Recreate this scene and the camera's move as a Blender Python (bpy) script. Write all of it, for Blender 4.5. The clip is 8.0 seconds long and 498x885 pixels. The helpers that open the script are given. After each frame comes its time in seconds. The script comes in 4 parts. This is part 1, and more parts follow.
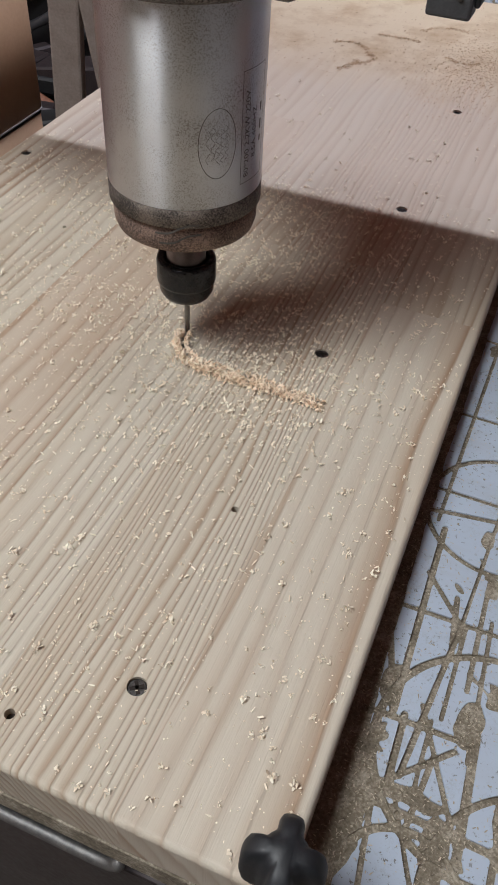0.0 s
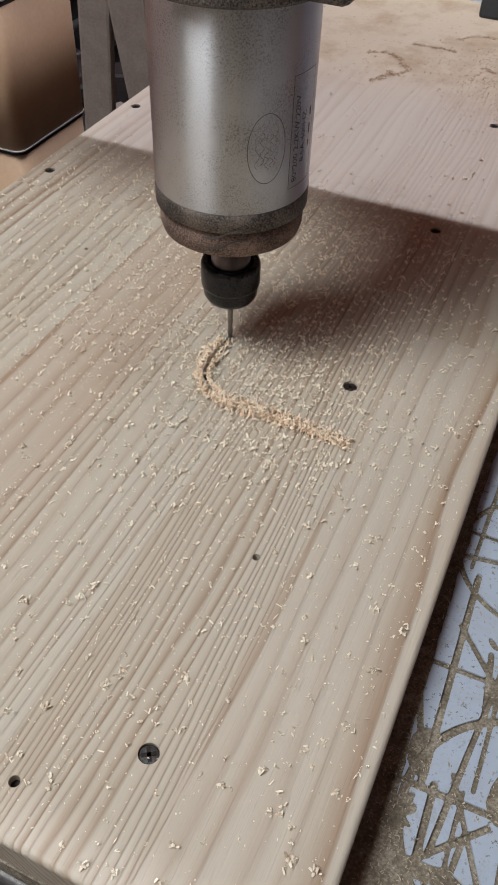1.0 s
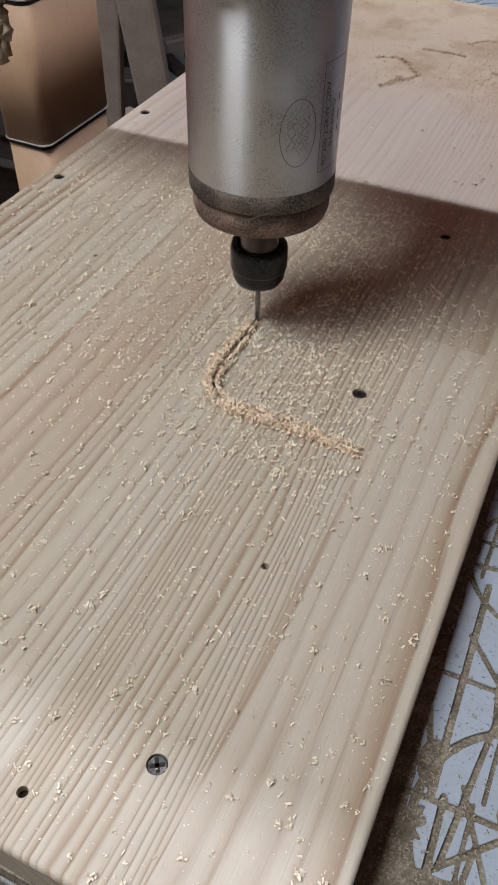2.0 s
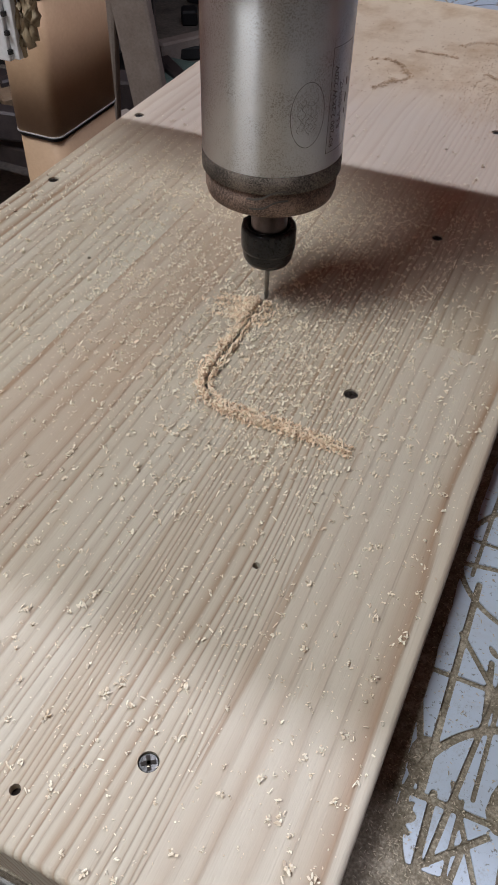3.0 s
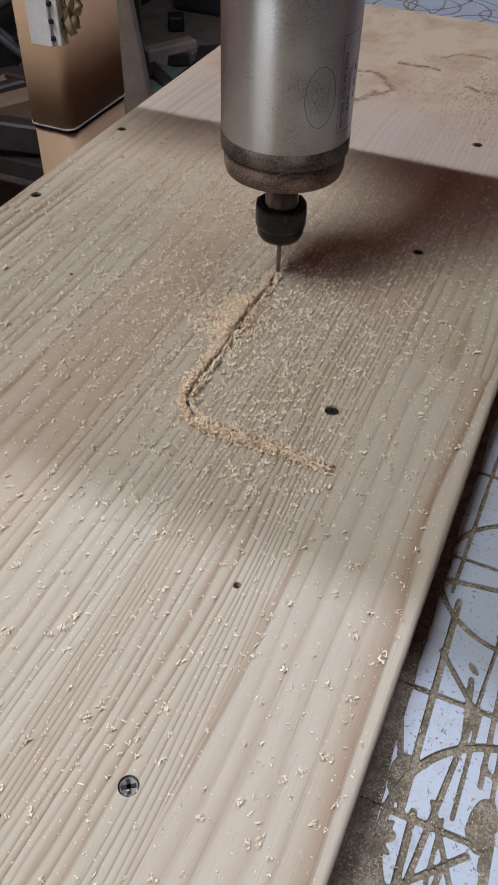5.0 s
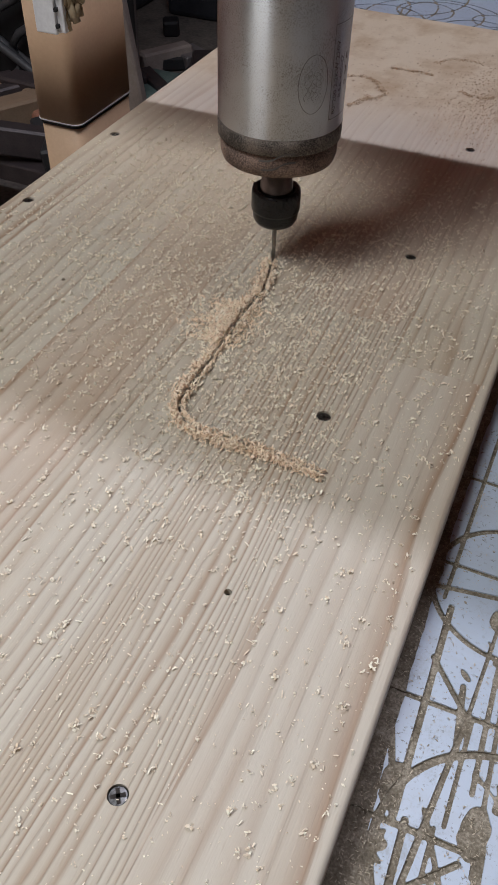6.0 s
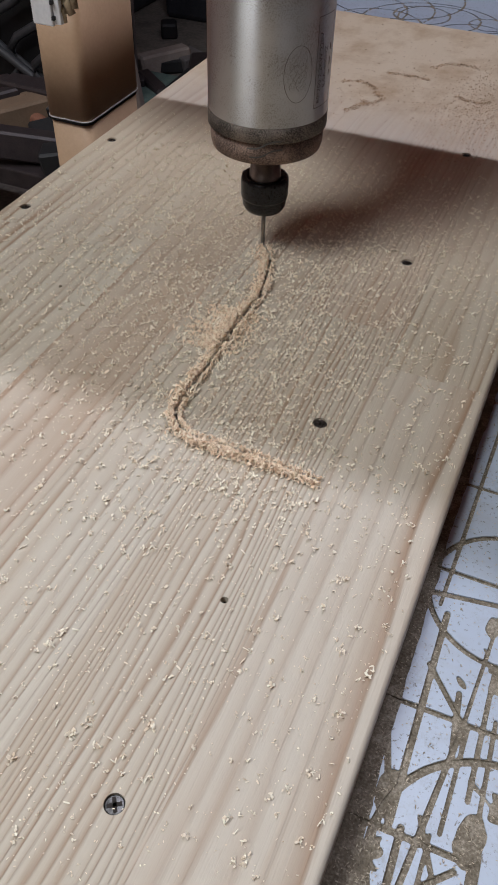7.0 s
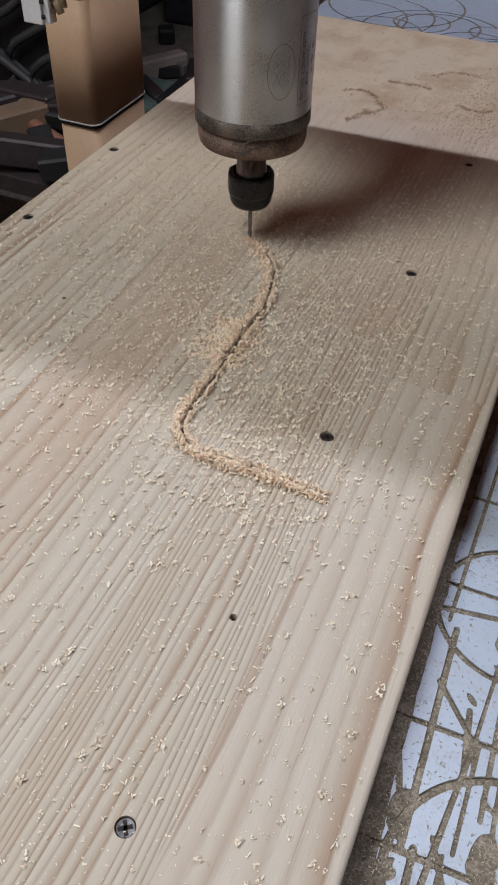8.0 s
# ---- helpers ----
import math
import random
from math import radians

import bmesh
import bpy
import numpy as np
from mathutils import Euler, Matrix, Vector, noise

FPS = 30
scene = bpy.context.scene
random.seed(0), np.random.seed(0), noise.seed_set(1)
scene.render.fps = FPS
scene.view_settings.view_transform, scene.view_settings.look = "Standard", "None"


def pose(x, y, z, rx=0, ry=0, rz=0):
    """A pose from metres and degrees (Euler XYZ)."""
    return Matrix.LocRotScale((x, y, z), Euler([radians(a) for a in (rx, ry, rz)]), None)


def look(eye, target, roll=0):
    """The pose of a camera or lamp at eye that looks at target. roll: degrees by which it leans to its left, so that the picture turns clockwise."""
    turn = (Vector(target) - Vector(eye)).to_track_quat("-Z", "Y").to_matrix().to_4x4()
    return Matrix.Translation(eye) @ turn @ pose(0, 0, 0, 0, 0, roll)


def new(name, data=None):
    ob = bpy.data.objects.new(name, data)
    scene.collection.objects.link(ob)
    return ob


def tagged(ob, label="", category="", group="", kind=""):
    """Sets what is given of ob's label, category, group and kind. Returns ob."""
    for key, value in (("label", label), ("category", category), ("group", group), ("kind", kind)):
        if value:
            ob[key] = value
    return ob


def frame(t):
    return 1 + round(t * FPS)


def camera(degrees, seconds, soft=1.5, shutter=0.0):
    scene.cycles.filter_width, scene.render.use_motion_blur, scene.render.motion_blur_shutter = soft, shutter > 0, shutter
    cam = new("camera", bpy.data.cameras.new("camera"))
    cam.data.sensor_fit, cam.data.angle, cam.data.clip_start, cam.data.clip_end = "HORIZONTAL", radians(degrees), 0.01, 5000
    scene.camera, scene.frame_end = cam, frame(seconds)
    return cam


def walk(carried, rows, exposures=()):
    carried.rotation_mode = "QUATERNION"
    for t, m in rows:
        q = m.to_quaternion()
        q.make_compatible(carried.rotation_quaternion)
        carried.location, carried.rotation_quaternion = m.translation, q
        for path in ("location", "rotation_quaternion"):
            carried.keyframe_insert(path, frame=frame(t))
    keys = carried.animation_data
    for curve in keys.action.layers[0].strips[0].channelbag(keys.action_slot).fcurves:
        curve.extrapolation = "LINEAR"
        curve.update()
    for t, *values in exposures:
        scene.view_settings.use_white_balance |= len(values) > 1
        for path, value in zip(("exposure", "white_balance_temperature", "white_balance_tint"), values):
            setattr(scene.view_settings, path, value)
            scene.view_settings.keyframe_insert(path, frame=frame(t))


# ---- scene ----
cam = camera(34.58, 8.0, soft=1.7)
PATH = [
    (0, (0.1748, -0.3549, 0.3075), (0.0544, -0.0258, -0.0491), 3.56),
    (0.5, (0.1748, -0.3412, 0.3109), (0.0456, -0.0169, -0.0470), 2.72),
    (1, (0.1657, -0.3275, 0.3078), (0.0292, -0.0051, -0.0492), 2.21),
    (1.5, (0.1630, -0.3249, 0.3084), (0.0219, -0.0036, -0.0477), 1.83),
    (3, (0.1689, -0.3258, 0.3109), (0.0273, -0.0038, -0.0444), 1.47),
    (3.5, (0.1695, -0.3252, 0.3134), (0.0289, -0.0025, -0.0417), 1.54),
    (4, (0.1724, -0.3224, 0.3151), (0.0323, 0.0006, -0.0400), 1.42),
    (4.5, (0.1715, -0.3209, 0.3178), (0.0329, 0.0032, -0.0368), 1.51),
    (6, (0.1738, -0.3168, 0.3183), (0.0379, 0.0110, -0.0340), 1.78),
    (6.5, (0.1744, -0.3159, 0.3188), (0.0384, 0.0124, -0.0329), 1.69),
    (7, (0.1746, -0.3148, 0.3217), (0.0389, 0.0136, -0.0301), 1.69),
    (7.5, (0.1714, -0.3160, 0.3212), (0.0370, 0.0143, -0.0293), 1.91),
    (8, (0.1669, -0.3117, 0.3243), (0.0325, 0.0189, -0.0260), 1.81)
]
walk(cam, [(t, look(e, g, r)) for t, e, g, r in PATH], exposures=[(0, 0.15), (1.5, 0.02), (3, -0.12), (4, -0.22), (5, -0.32), (7, -0.38), (8, -0.38)])

# ---- light ----
world = bpy.data.worlds.new("room_air")
scene.world = world
world.use_nodes = True
world.node_tree.nodes["Background"].inputs[0].default_value = (0.34, 0.19, 0.16, 1)
world.node_tree.nodes["Background"].inputs[1].default_value = 0.25


def area_lamp(name, at, sx, sy, watts, colour):
    data = bpy.data.lights.new(name, "AREA")
    data.shape, data.size, data.size_y, data.energy, data.color = "RECTANGLE", sx, sy, watts, colour
    ob = new(name, data)
    ob.matrix_world = pose(*at)
    return ob


TUBE_AT = (0.0, 0.67, 2.0)        # tube lamp beyond the gantry, lies along x
PANEL_AT = (-0.76, -0.80, 1.98)   # flat lamp before the machine
FRONT_AT = (-0.50, -1.85, 1.98)   # second tube before the machine
area_lamp("tube_light", TUBE_AT, 1.2, 0.055, 25, (0.90, 0.93, 1.10))
area_lamp("panel_light", PANEL_AT, 0.84, 0.84, 39, (0.935, 0.985, 1.02))
area_lamp("front_tube_light", FRONT_AT, 0.10, 1.2, 6.5, (0.92, 1.0, 1.12))

# ---- materials ----


class Nodes:
    """A small writer of node trees."""

    def __init__(self, name):
        self.mat = bpy.data.materials.new(name)
        self.mat.use_nodes = True
        self.tree = self.mat.node_tree
        self.bsdf = self.tree.nodes["Principled BSDF"]

    def node(self, kind, props=(), **inputs):
        n = self.tree.nodes.new("ShaderNode" + kind)
        for key, value in props:
            setattr(n, key, value)
        for key, value in inputs.items():
            self.put(n.inputs[int(key[1:]) if key[0] == "i" and key[1:].isdigit() else key], value)
        return n

    def put(self, socket, value):
        if hasattr(value, "is_output"):
            self.tree.links.new(value, socket)
        else:
            socket.default_value = value

    def coords(self, sx=1, sy=1, sz=1, turn=0):
        c = self.node("TexCoord").outputs["Object"]
        m = self.node("Mapping", i0=c, i3=(sx, sy, sz), i2=(0, 0, turn))
        return m.outputs[0]

    def noise(self, vec, scale, detail=3, rough=0.55):
        return self.node("TexNoise", Vector=vec, Scale=scale, Detail=detail, Roughness=rough).outputs[0]

    def math(self, op, a, b=0.0, c=0.0):
        return self.node("Math", (("operation", op),), i0=a, i1=b, i2=c).outputs[0]

    def ramp(self, fac, stops):
        n = self.node("ValToRGB", i0=fac)
        els = n.color_ramp.elements
        while len(els) < len(stops):
            els.new(0.5)
        for e, (p, c) in zip(els, stops):
            e.position = p
            e.color = (*c, 1) if len(c) == 3 else (c[0], c[0], c[0], 1)
        return n.outputs[0]

    def mix(self, fac, a, b, blend="MIX"):
        n = self.node("Mix", (("data_type", "RGBA"), ("blend_type", blend)))
        self.put(n.inputs[0], fac)
        self.put(n.inputs[6], (*a, 1) if isinstance(a, tuple) else a)
        self.put(n.inputs[7], (*b, 1) if isinstance(b, tuple) else b)
        return n.outputs[2]

    def bump(self, height, strength, distance):
        n = self.node("Bump", Strength=strength, Distance=distance, Height=height)
        self.put(self.bsdf.inputs["Normal"], n.outputs[0])

    def done(self, colour=None, rough=None, metal=0.0, spec=None):
        if colour is not None:
            self.put(self.bsdf.inputs["Base Color"], (*colour, 1) if isinstance(colour, tuple) else colour)
        if rough is not None:
            self.put(self.bsdf.inputs["Roughness"], rough)
        self.bsdf.inputs["Metallic"].default_value = metal
        if spec is not None:
            self.bsdf.inputs["Specular IOR Level"].default_value = spec
        return self.mat


def mat_plain(name, c1, c2, scale, rough=0.6, metal=0.0, bump=0.2, dist=0.0005, detail=5):
    n = Nodes(name)
    v = n.coords()
    big, fine = n.noise(v, scale, detail), n.noise(v, scale * 9, 4)
    k = n.math("MULTIPLY_ADD", fine, 0.5, n.math("MULTIPLY", big, 0.5))
    col = n.ramp(k, [(0.32, c1), (0.68, c2)])
    r = n.math("MULTIPLY_ADD", fine, 0.3, rough - 0.15)
    n.bump(k, bump, dist)
    return n.done(col, r, metal)


def mat_pine():
    n = Nodes("pine_wood")
    c = n.node("TexCoord").outputs["Object"]
    sep = n.node("SeparateXYZ", i0=c)
    x, y, z = sep.outputs
    # glued lamellas, each with its own grain
    lam = n.math("FLOOR", n.math("DIVIDE", n.math("ADD", x, 0.2365), 0.0672))
    rnd = n.node("TexWhiteNoise", (("noise_dimensions", "1D"),), W=n.math("MULTIPLY", lam, 1.37))
    r1 = rnd.outputs["Value"]
    cell = n.math("FLOOR", n.math("ADD", n.math("DIVIDE", y, 0.52), n.math("MULTIPLY", r1, 3.0)))
    # end joint in the outer lamella
    cell = n.math("ADD", cell, n.math("MULTIPLY", n.math("GREATER_THAN", x, 0.1), n.math("GREATER_THAN", y, 0.085)))
    key = n.node("CombineXYZ", i0=lam, i1=cell, i2=0.7).outputs[0]
    rnd2 = n.node("TexWhiteNoise", (("noise_dimensions", "3D"),), i0=key)
    rv, rc = rnd2.outputs["Value"], rnd2.outputs["Color"]
    ra = n.node("SeparateColor", i0=rc).outputs
    shift = n.node("VectorMath", (("operation", "MULTIPLY_ADD"),), i0=rc, i1=(9.0, 9.0, 9.0), i2=c).outputs[0]
    slow = n.noise(n.node("Mapping", i0=shift, i3=(7, 1.3, 1)).outputs[0], 1.6, 2)
    mid = n.noise(n.node("Mapping", i0=shift, i3=(34, 1.6, 1)).outputs[0], 1.0, 3)
    fibre = n.noise(n.node("Mapping", i0=shift, i3=(1500, 22, 1)).outputs[0], 1.0, 3)
    fleck = n.noise(n.node("Mapping", i0=shift, i3=(300, 45, 1)).outputs[0], 1.0, 2)
    u = n.math("MULTIPLY_ADD", slow, 0.034, x)
    u = n.math("MULTIPLY_ADD", mid, 0.024, u)
    u = n.math("MULTIPLY_ADD", n.math("SUBTRACT", ra[0], 0.5), n.math("MULTIPLY", y, 0.02), u)
    u = n.math("MULTIPLY_ADD", z, 0.5, u)
    # ring spacing differs from lamella to lamella
    fx = n.node("ValToRGB", i0=n.math("ADD", n.math("MULTIPLY", x, 2.0), 0.5))
    fx.color_ramp.interpolation = "CONSTANT"
    for e, (p, q) in zip([fx.color_ramp.elements.new(0.1 * k + 0.05) for k in range(4)] + list(fx.color_ramp.elements)[:1], ((0.26, 0.27), (0.40, 0.46), (0.535, 0.90), (0.70, 0.36), (0.0, 0.38))):
        e.position, e.color = p, (q, q, q, 1)
    freq = n.math("MULTIPLY_ADD", n.math("MULTIPLY", fx.outputs[0], 1.0), 250.0, n.math("MULTIPLY", ra[1], 25.0))
    ring = n.math("FRACT", n.math("MULTIPLY", u, freq))
    ring_no = n.node("CombineXYZ", i0=n.math("FLOOR", n.math("MULTIPLY", u, freq)), i1=lam, i2=cell).outputs[0]
    rr = n.node("TexWhiteNoise", (("noise_dimensions", "3D"),), i0=ring_no).outputs["Value"]
    late = n.ramp(ring, [(0.0, (0.25,)), (0.10, (0.0,)), (0.34, (0.05,)), (0.62, (0.50,)), (0.86, (1.0,)), (1.0, (0.25,))])
    patch = n.ramp(n.noise(n.node("Mapping", i0=shift, i3=(12, 2.2, 1)).outputs[0], 1.0, 2), [(0.33, (0.5,)), (0.60, (1.0,))])
    late_k = n.math("MULTIPLY", n.math("MULTIPLY", late, patch), n.math("MULTIPLY", n.math("MULTIPLY_ADD", ra[2], 0.30, 0.80), n.math("MULTIPLY_ADD", rr, 1.0, 0.48)))
    late_k = n.math("MINIMUM", late_k, 1.0)
    pale = n.mix(n.math("MULTIPLY_ADD", rr, 0.5, n.math("MULTIPLY", rv, 0.5)), (0.63, 0.58, 0.49), (0.53, 0.455, 0.36))
    base = n.mix(late_k, pale, (0.30, 0.172, 0.095))
    base = n.mix(n.math("MULTIPLY", fibre, 0.30), base, (0.48, 0.39, 0.29))
    base = n.mix(n.ramp(fleck, [(0.66, (0.0,)), (0.78, (0.35,))]), base, (0.40, 0.26, 0.15))
    tone = n.ramp(n.noise(n.node("Mapping", i0=shift, i3=(26, 1.6, 1)).outputs[0], 1.0, 3), [(0.45, (0.0,)), (0.66, (0.5,))])
    base = n.mix(tone, base, (0.43, 0.31, 0.205))
    # some lamellas reddish, some greenish pale
    base = n.mix(n.math("MULTIPLY", ra[0], 0.30), base, n.mix(n.math("GREATER_THAN", ra[1], 0.5), (0.56, 0.42, 0.32), (0.57, 0.54, 0.43)))
    # worn, greyish handling marks
    worn = n.ramp(n.noise(n.node("Mapping", i0=c, i3=(6, 4, 1)).outputs[0], 1.0, 4), [(0.4, (0.0,)), (0.75, (0.28,))])
    base = n.mix(worn, base, (0.53, 0.52, 0.46))
    # tube lamp's light beyond the gantry, painted in as a paler stretch
    lamp_pale = n.ramp(n.math("ADD", y, n.math("MULTIPLY", mid, 0.06)), [(0.17, (0.0,)), (0.30, (0.62,))])
    base = n.mix(lamp_pale, base, (0.83, 0.71, 0.57))
    # dusty far part, its tones also raised to carry lamp light
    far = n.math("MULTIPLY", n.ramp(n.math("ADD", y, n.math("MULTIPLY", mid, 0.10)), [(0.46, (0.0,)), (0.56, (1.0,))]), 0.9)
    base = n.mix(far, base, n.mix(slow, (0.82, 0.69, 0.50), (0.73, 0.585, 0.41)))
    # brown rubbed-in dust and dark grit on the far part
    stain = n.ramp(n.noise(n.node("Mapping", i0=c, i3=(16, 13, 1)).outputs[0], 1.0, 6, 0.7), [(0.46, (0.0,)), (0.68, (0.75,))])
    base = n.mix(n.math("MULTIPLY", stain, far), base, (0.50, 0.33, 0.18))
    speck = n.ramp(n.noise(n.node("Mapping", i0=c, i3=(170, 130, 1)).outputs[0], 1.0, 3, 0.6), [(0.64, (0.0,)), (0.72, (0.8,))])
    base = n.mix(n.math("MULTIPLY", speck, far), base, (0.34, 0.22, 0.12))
    h = n.math("MULTIPLY_ADD", late, 0.7, n.math("MULTIPLY", fibre, 0.45))
    h = n.math("MULTIPLY", h, n.math("SUBTRACT", 1.0, far))
    n.bump(h, 0.55, 0.0009)
    return n.done(base, n.math("MULTIPLY_ADD", fibre, 0.25, 0.42), spec=0.35)


def mat_chip(name, c1, c2):
    n = Nodes(name)
    g = n.node("NewGeometry").outputs["Random Per Island"]
    v = n.coords()
    col = n.ramp(g, [(0.0, c1), (0.6, c2), (1.0, tuple(min(1, a * 1.12) for a in c2))])
    col = n.mix(n.math("MULTIPLY", n.noise(v, 900, 2), 0.35), col, c1)
    return n.done(col, 0.6, spec=0.3)


def mat_turned_steel():
    n = Nodes("turned_steel")
    v = n.coords()
    rings = n.noise(n.coords(3, 3, 900), 1.0, 2)
    dirt = n.noise(v, 38, 4, 0.6)
    grime = n.noise(v, 1300, 3, 0.7)
    spots = n.math("MULTIPLY", n.ramp(dirt, [(0.40, (0.12,)), (0.62, (1.0,))]), n.ramp(grime, [(0.50, (0.0,)), (0.60, (1.0,))]))
    col = n.mix(n.math("MULTIPLY", spots, 0.48), (0.71, 0.725, 0.745), (0.22, 0.17, 0.13))
    n.put(n.bsdf.inputs["Anisotropic"], 0.98)
    n.put(n.bsdf.inputs["Anisotropic Rotation"], 0.25)
    tang = n.node("Tangent", (("direction_type", "RADIAL"), ("axis", "Z")))
    n.put(n.bsdf.inputs["Tangent"], tang.outputs[0])
    n.bump(rings, 0.03, 0.0001)
    return n.done(col, n.math("MULTIPLY_ADD", spots, 0.25, n.math("MULTIPLY_ADD", dirt, 0.16, 0.29)), 1.0)


def mat_dusty_metal(name, c1, c2, metal=0.6, rough=0.55):
    n = Nodes(name)
    v = n.coords()
    grit = n.noise(v, 1100, 3, 0.75)
    big = n.noise(v, 45, 4)
    col = n.ramp(n.math("MULTIPLY_ADD", big, 0.4, n.math("MULTIPLY", grit, 0.6)), [(0.42, c1), (0.58, c2)])
    n.bump(grit, 0.9, 0.0008)
    return n.done(col, rough, metal)


def mat_mdf():
    n = Nodes("raw_mdf")
    v = n.coords()
    fine, mid, big = n.noise(v, 700, 4, 0.7), n.noise(v, 90, 4), n.noise(v, 12, 3)
    col = n.ramp(n.math("MULTIPLY_ADD", mid, 0.45, n.math("MULTIPLY", fine, 0.55)), [(0.33, (0.10, 0.082, 0.06)), (0.50, (0.27, 0.235, 0.18)), (0.64, (0.56, 0.50, 0.41))])
    col = n.mix(n.math("MULTIPLY", big, 0.35), col, (0.16, 0.12, 0.08))
    n.bump(n.math("MULTIPLY_ADD", mid, 0.6, fine), 0.8, 0.0012)
    return n.done(col, 0.85, spec=0.2)


def mat_laminate():
    n = Nodes("white_laminate")
    v = n.coords()
    dust = n.ramp(n.math("MULTIPLY_ADD", n.noise(v, 60, 4), 0.5, n.math("MULTIPLY", n.noise(v, 800, 3, 0.7), 0.5)), [(0.54, (0.0,)), (0.72, (0.6,))])
    col = n.mix(dust, (0.44, 0.51, 0.61), (0.30, 0.29, 0.28))
    grit = n.math("MULTIPLY", n.ramp(n.noise(v, 420, 3, 0.7), [(0.60, (0.0,)), (0.66, (1.0,))]), n.ramp(n.noise(v, 28, 4, 0.65), [(0.38, (0.15,)), (0.54, (1.0,))]))
    col = n.mix(n.math("MULTIPLY", grit, 0.9), col, (0.13, 0.105, 0.08))
    smear = n.ramp(n.noise(n.coords(14, 50, 10, 0.3), 1.0, 5, 0.65), [(0.50, (0.0,)), (0.70, (0.45,))])
    col = n.mix(smear, col, (0.40, 0.42, 0.46))
    return n.done(col, n.math("MULTIPLY_ADD", dust, 0.4, 0.34))


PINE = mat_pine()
CHIP = mat_chip("wood_chip", (0.80, 0.67, 0.51), (0.95, 0.87, 0.73))
CHIP_WARM = mat_chip("fresh_chip", (0.83, 0.61, 0.42), (0.97, 0.83, 0.66))
DULL = mat_chip("dull_chip", (0.32, 0.27, 0.20), (0.58, 0.50, 0.39))
DUST = mat_chip("brown_sawdust", (0.42, 0.27, 0.15), (0.66, 0.48, 0.31))
STEEL = mat_turned_steel()
BAND = mat_dusty_metal("dusty_cast_aluminium", (0.045, 0.040, 0.037), (0.30, 0.255, 0.22))
RING = mat_dusty_metal("dusty_end_ring", (0.09, 0.065, 0.055), (0.42, 0.30, 0.24))
BLACK_OXIDE = mat_plain("black_oxide_steel", (0.018, 0.019, 0.021), (0.045, 0.046, 0.05), 120, 0.3, 0.7, 0.08)
SHAFT = mat_plain("ground_steel", (0.20, 0.19, 0.18), (0.33, 0.31, 0.29), 160, 0.35, 1.0, 0.08)
CARBIDE = mat_plain("carbide", (0.25, 0.24, 0.23), (0.38, 0.37, 0.35), 300, 0.35, 1.0, 0.1)
MDF = mat_mdf()
LAMINATE = mat_laminate()
BEIGE = mat_plain("beige_painted_steel", (0.44, 0.285, 0.175), (0.52, 0.345, 0.22), 30, 0.6, 0.0, 0.05)
# made-up red that throws a reddish tint into the gantry's shade
BOUNCE_RED = mat_plain("bounce_red_steel", (0.50, 0.13, 0.09), (0.60, 0.18, 0.12), 30, 0.5, 0.0, 0.05)
DARK_STEEL = mat_plain("dark_painted_steel", (0.028, 0.022, 0.024), (0.065, 0.05, 0.05), 40, 0.5, 0.3, 0.3)
BLACK_PLASTIC = mat_plain("black_plastic", (0.008, 0.009, 0.011), (0.022, 0.024, 0.028), 140, 0.5, 0.0, 0.15)
GREY_PLASTIC = mat_plain("grey_plastic", (0.05, 0.05, 0.054), (0.085, 0.085, 0.09), 90, 0.5, 0.0, 0.1)
WHITE_PLASTIC = mat_plain("white_plastic", (0.66, 0.66, 0.68), (0.80, 0.80, 0.82), 60, 0.4, 0.0, 0.08)
GLUE = mat_plain("dried_brown_glue", (0.22, 0.16, 0.10), (0.40, 0.31, 0.20), 120, 0.6, 0.0, 0.5)
SCREW = mat_plain("zinc_screw", (0.008, 0.008, 0.008), (0.22, 0.215, 0.21), 500, 0.35, 1.0, 0.2)
# near-black that stands for the shade inside holes and slots
HOLE_DARK = mat_plain("recess_shade", (0.012, 0.009, 0.007), (0.03, 0.02, 0.015), 300, 0.8)
CONCRETE = mat_plain("dirty_concrete", (0.08, 0.07, 0.06), (0.24, 0.21, 0.18), 9, 0.85, 0.0, 0.5, 0.004)
# for unseen walls, tinted reddish to bounce warm light into the shade
PLASTER = mat_plain("warm_bounce_plaster", (0.54, 0.37, 0.305), (0.68, 0.49, 0.415), 3, 0.85, 0.0, 0.3, 0.003)
# for unseen walls, darkened so the spindle steel reflects less light
DARKENED_PLASTER = mat_plain("darkened_plaster", (0.17, 0.12, 0.10), (0.26, 0.19, 0.165), 3, 0.85, 0.0, 0.3, 0.003)
CEILING = mat_plain("painted_ceiling", (0.62, 0.52, 0.48), (0.74, 0.63, 0.59), 3, 0.85, 0.0, 0.2, 0.003)
INK = mat_plain("engraved_ink", (0.07, 0.065, 0.06), (0.13, 0.12, 0.11), 300, 0.6)
GASKET = mat_plain("black_rubber", (0.010, 0.010, 0.011), (0.02, 0.02, 0.022), 100, 0.6)
SEAL = mat_plain("pale_sealant", (0.42, 0.42, 0.43), (0.60, 0.60, 0.60), 80, 0.45)
GREY_BOARD = mat_plain("dusty_grey_board", (0.24, 0.19, 0.165), (0.36, 0.30, 0.265), 25, 0.8, 0.0, 0.3)
CARDBOARD = mat_plain("brown_cardboard", (0.14, 0.09, 0.055), (0.21, 0.14, 0.09), 25, 0.8)
GREY_SHEET = mat_plain("grey_sheet_metal", (0.14, 0.125, 0.125), (0.24, 0.215, 0.21), 20, 0.5, 0.3, 0.1)
NAVY = mat_plain("dark_plastic_crate", (0.02, 0.022, 0.028), (0.05, 0.053, 0.06), 15, 0.5)
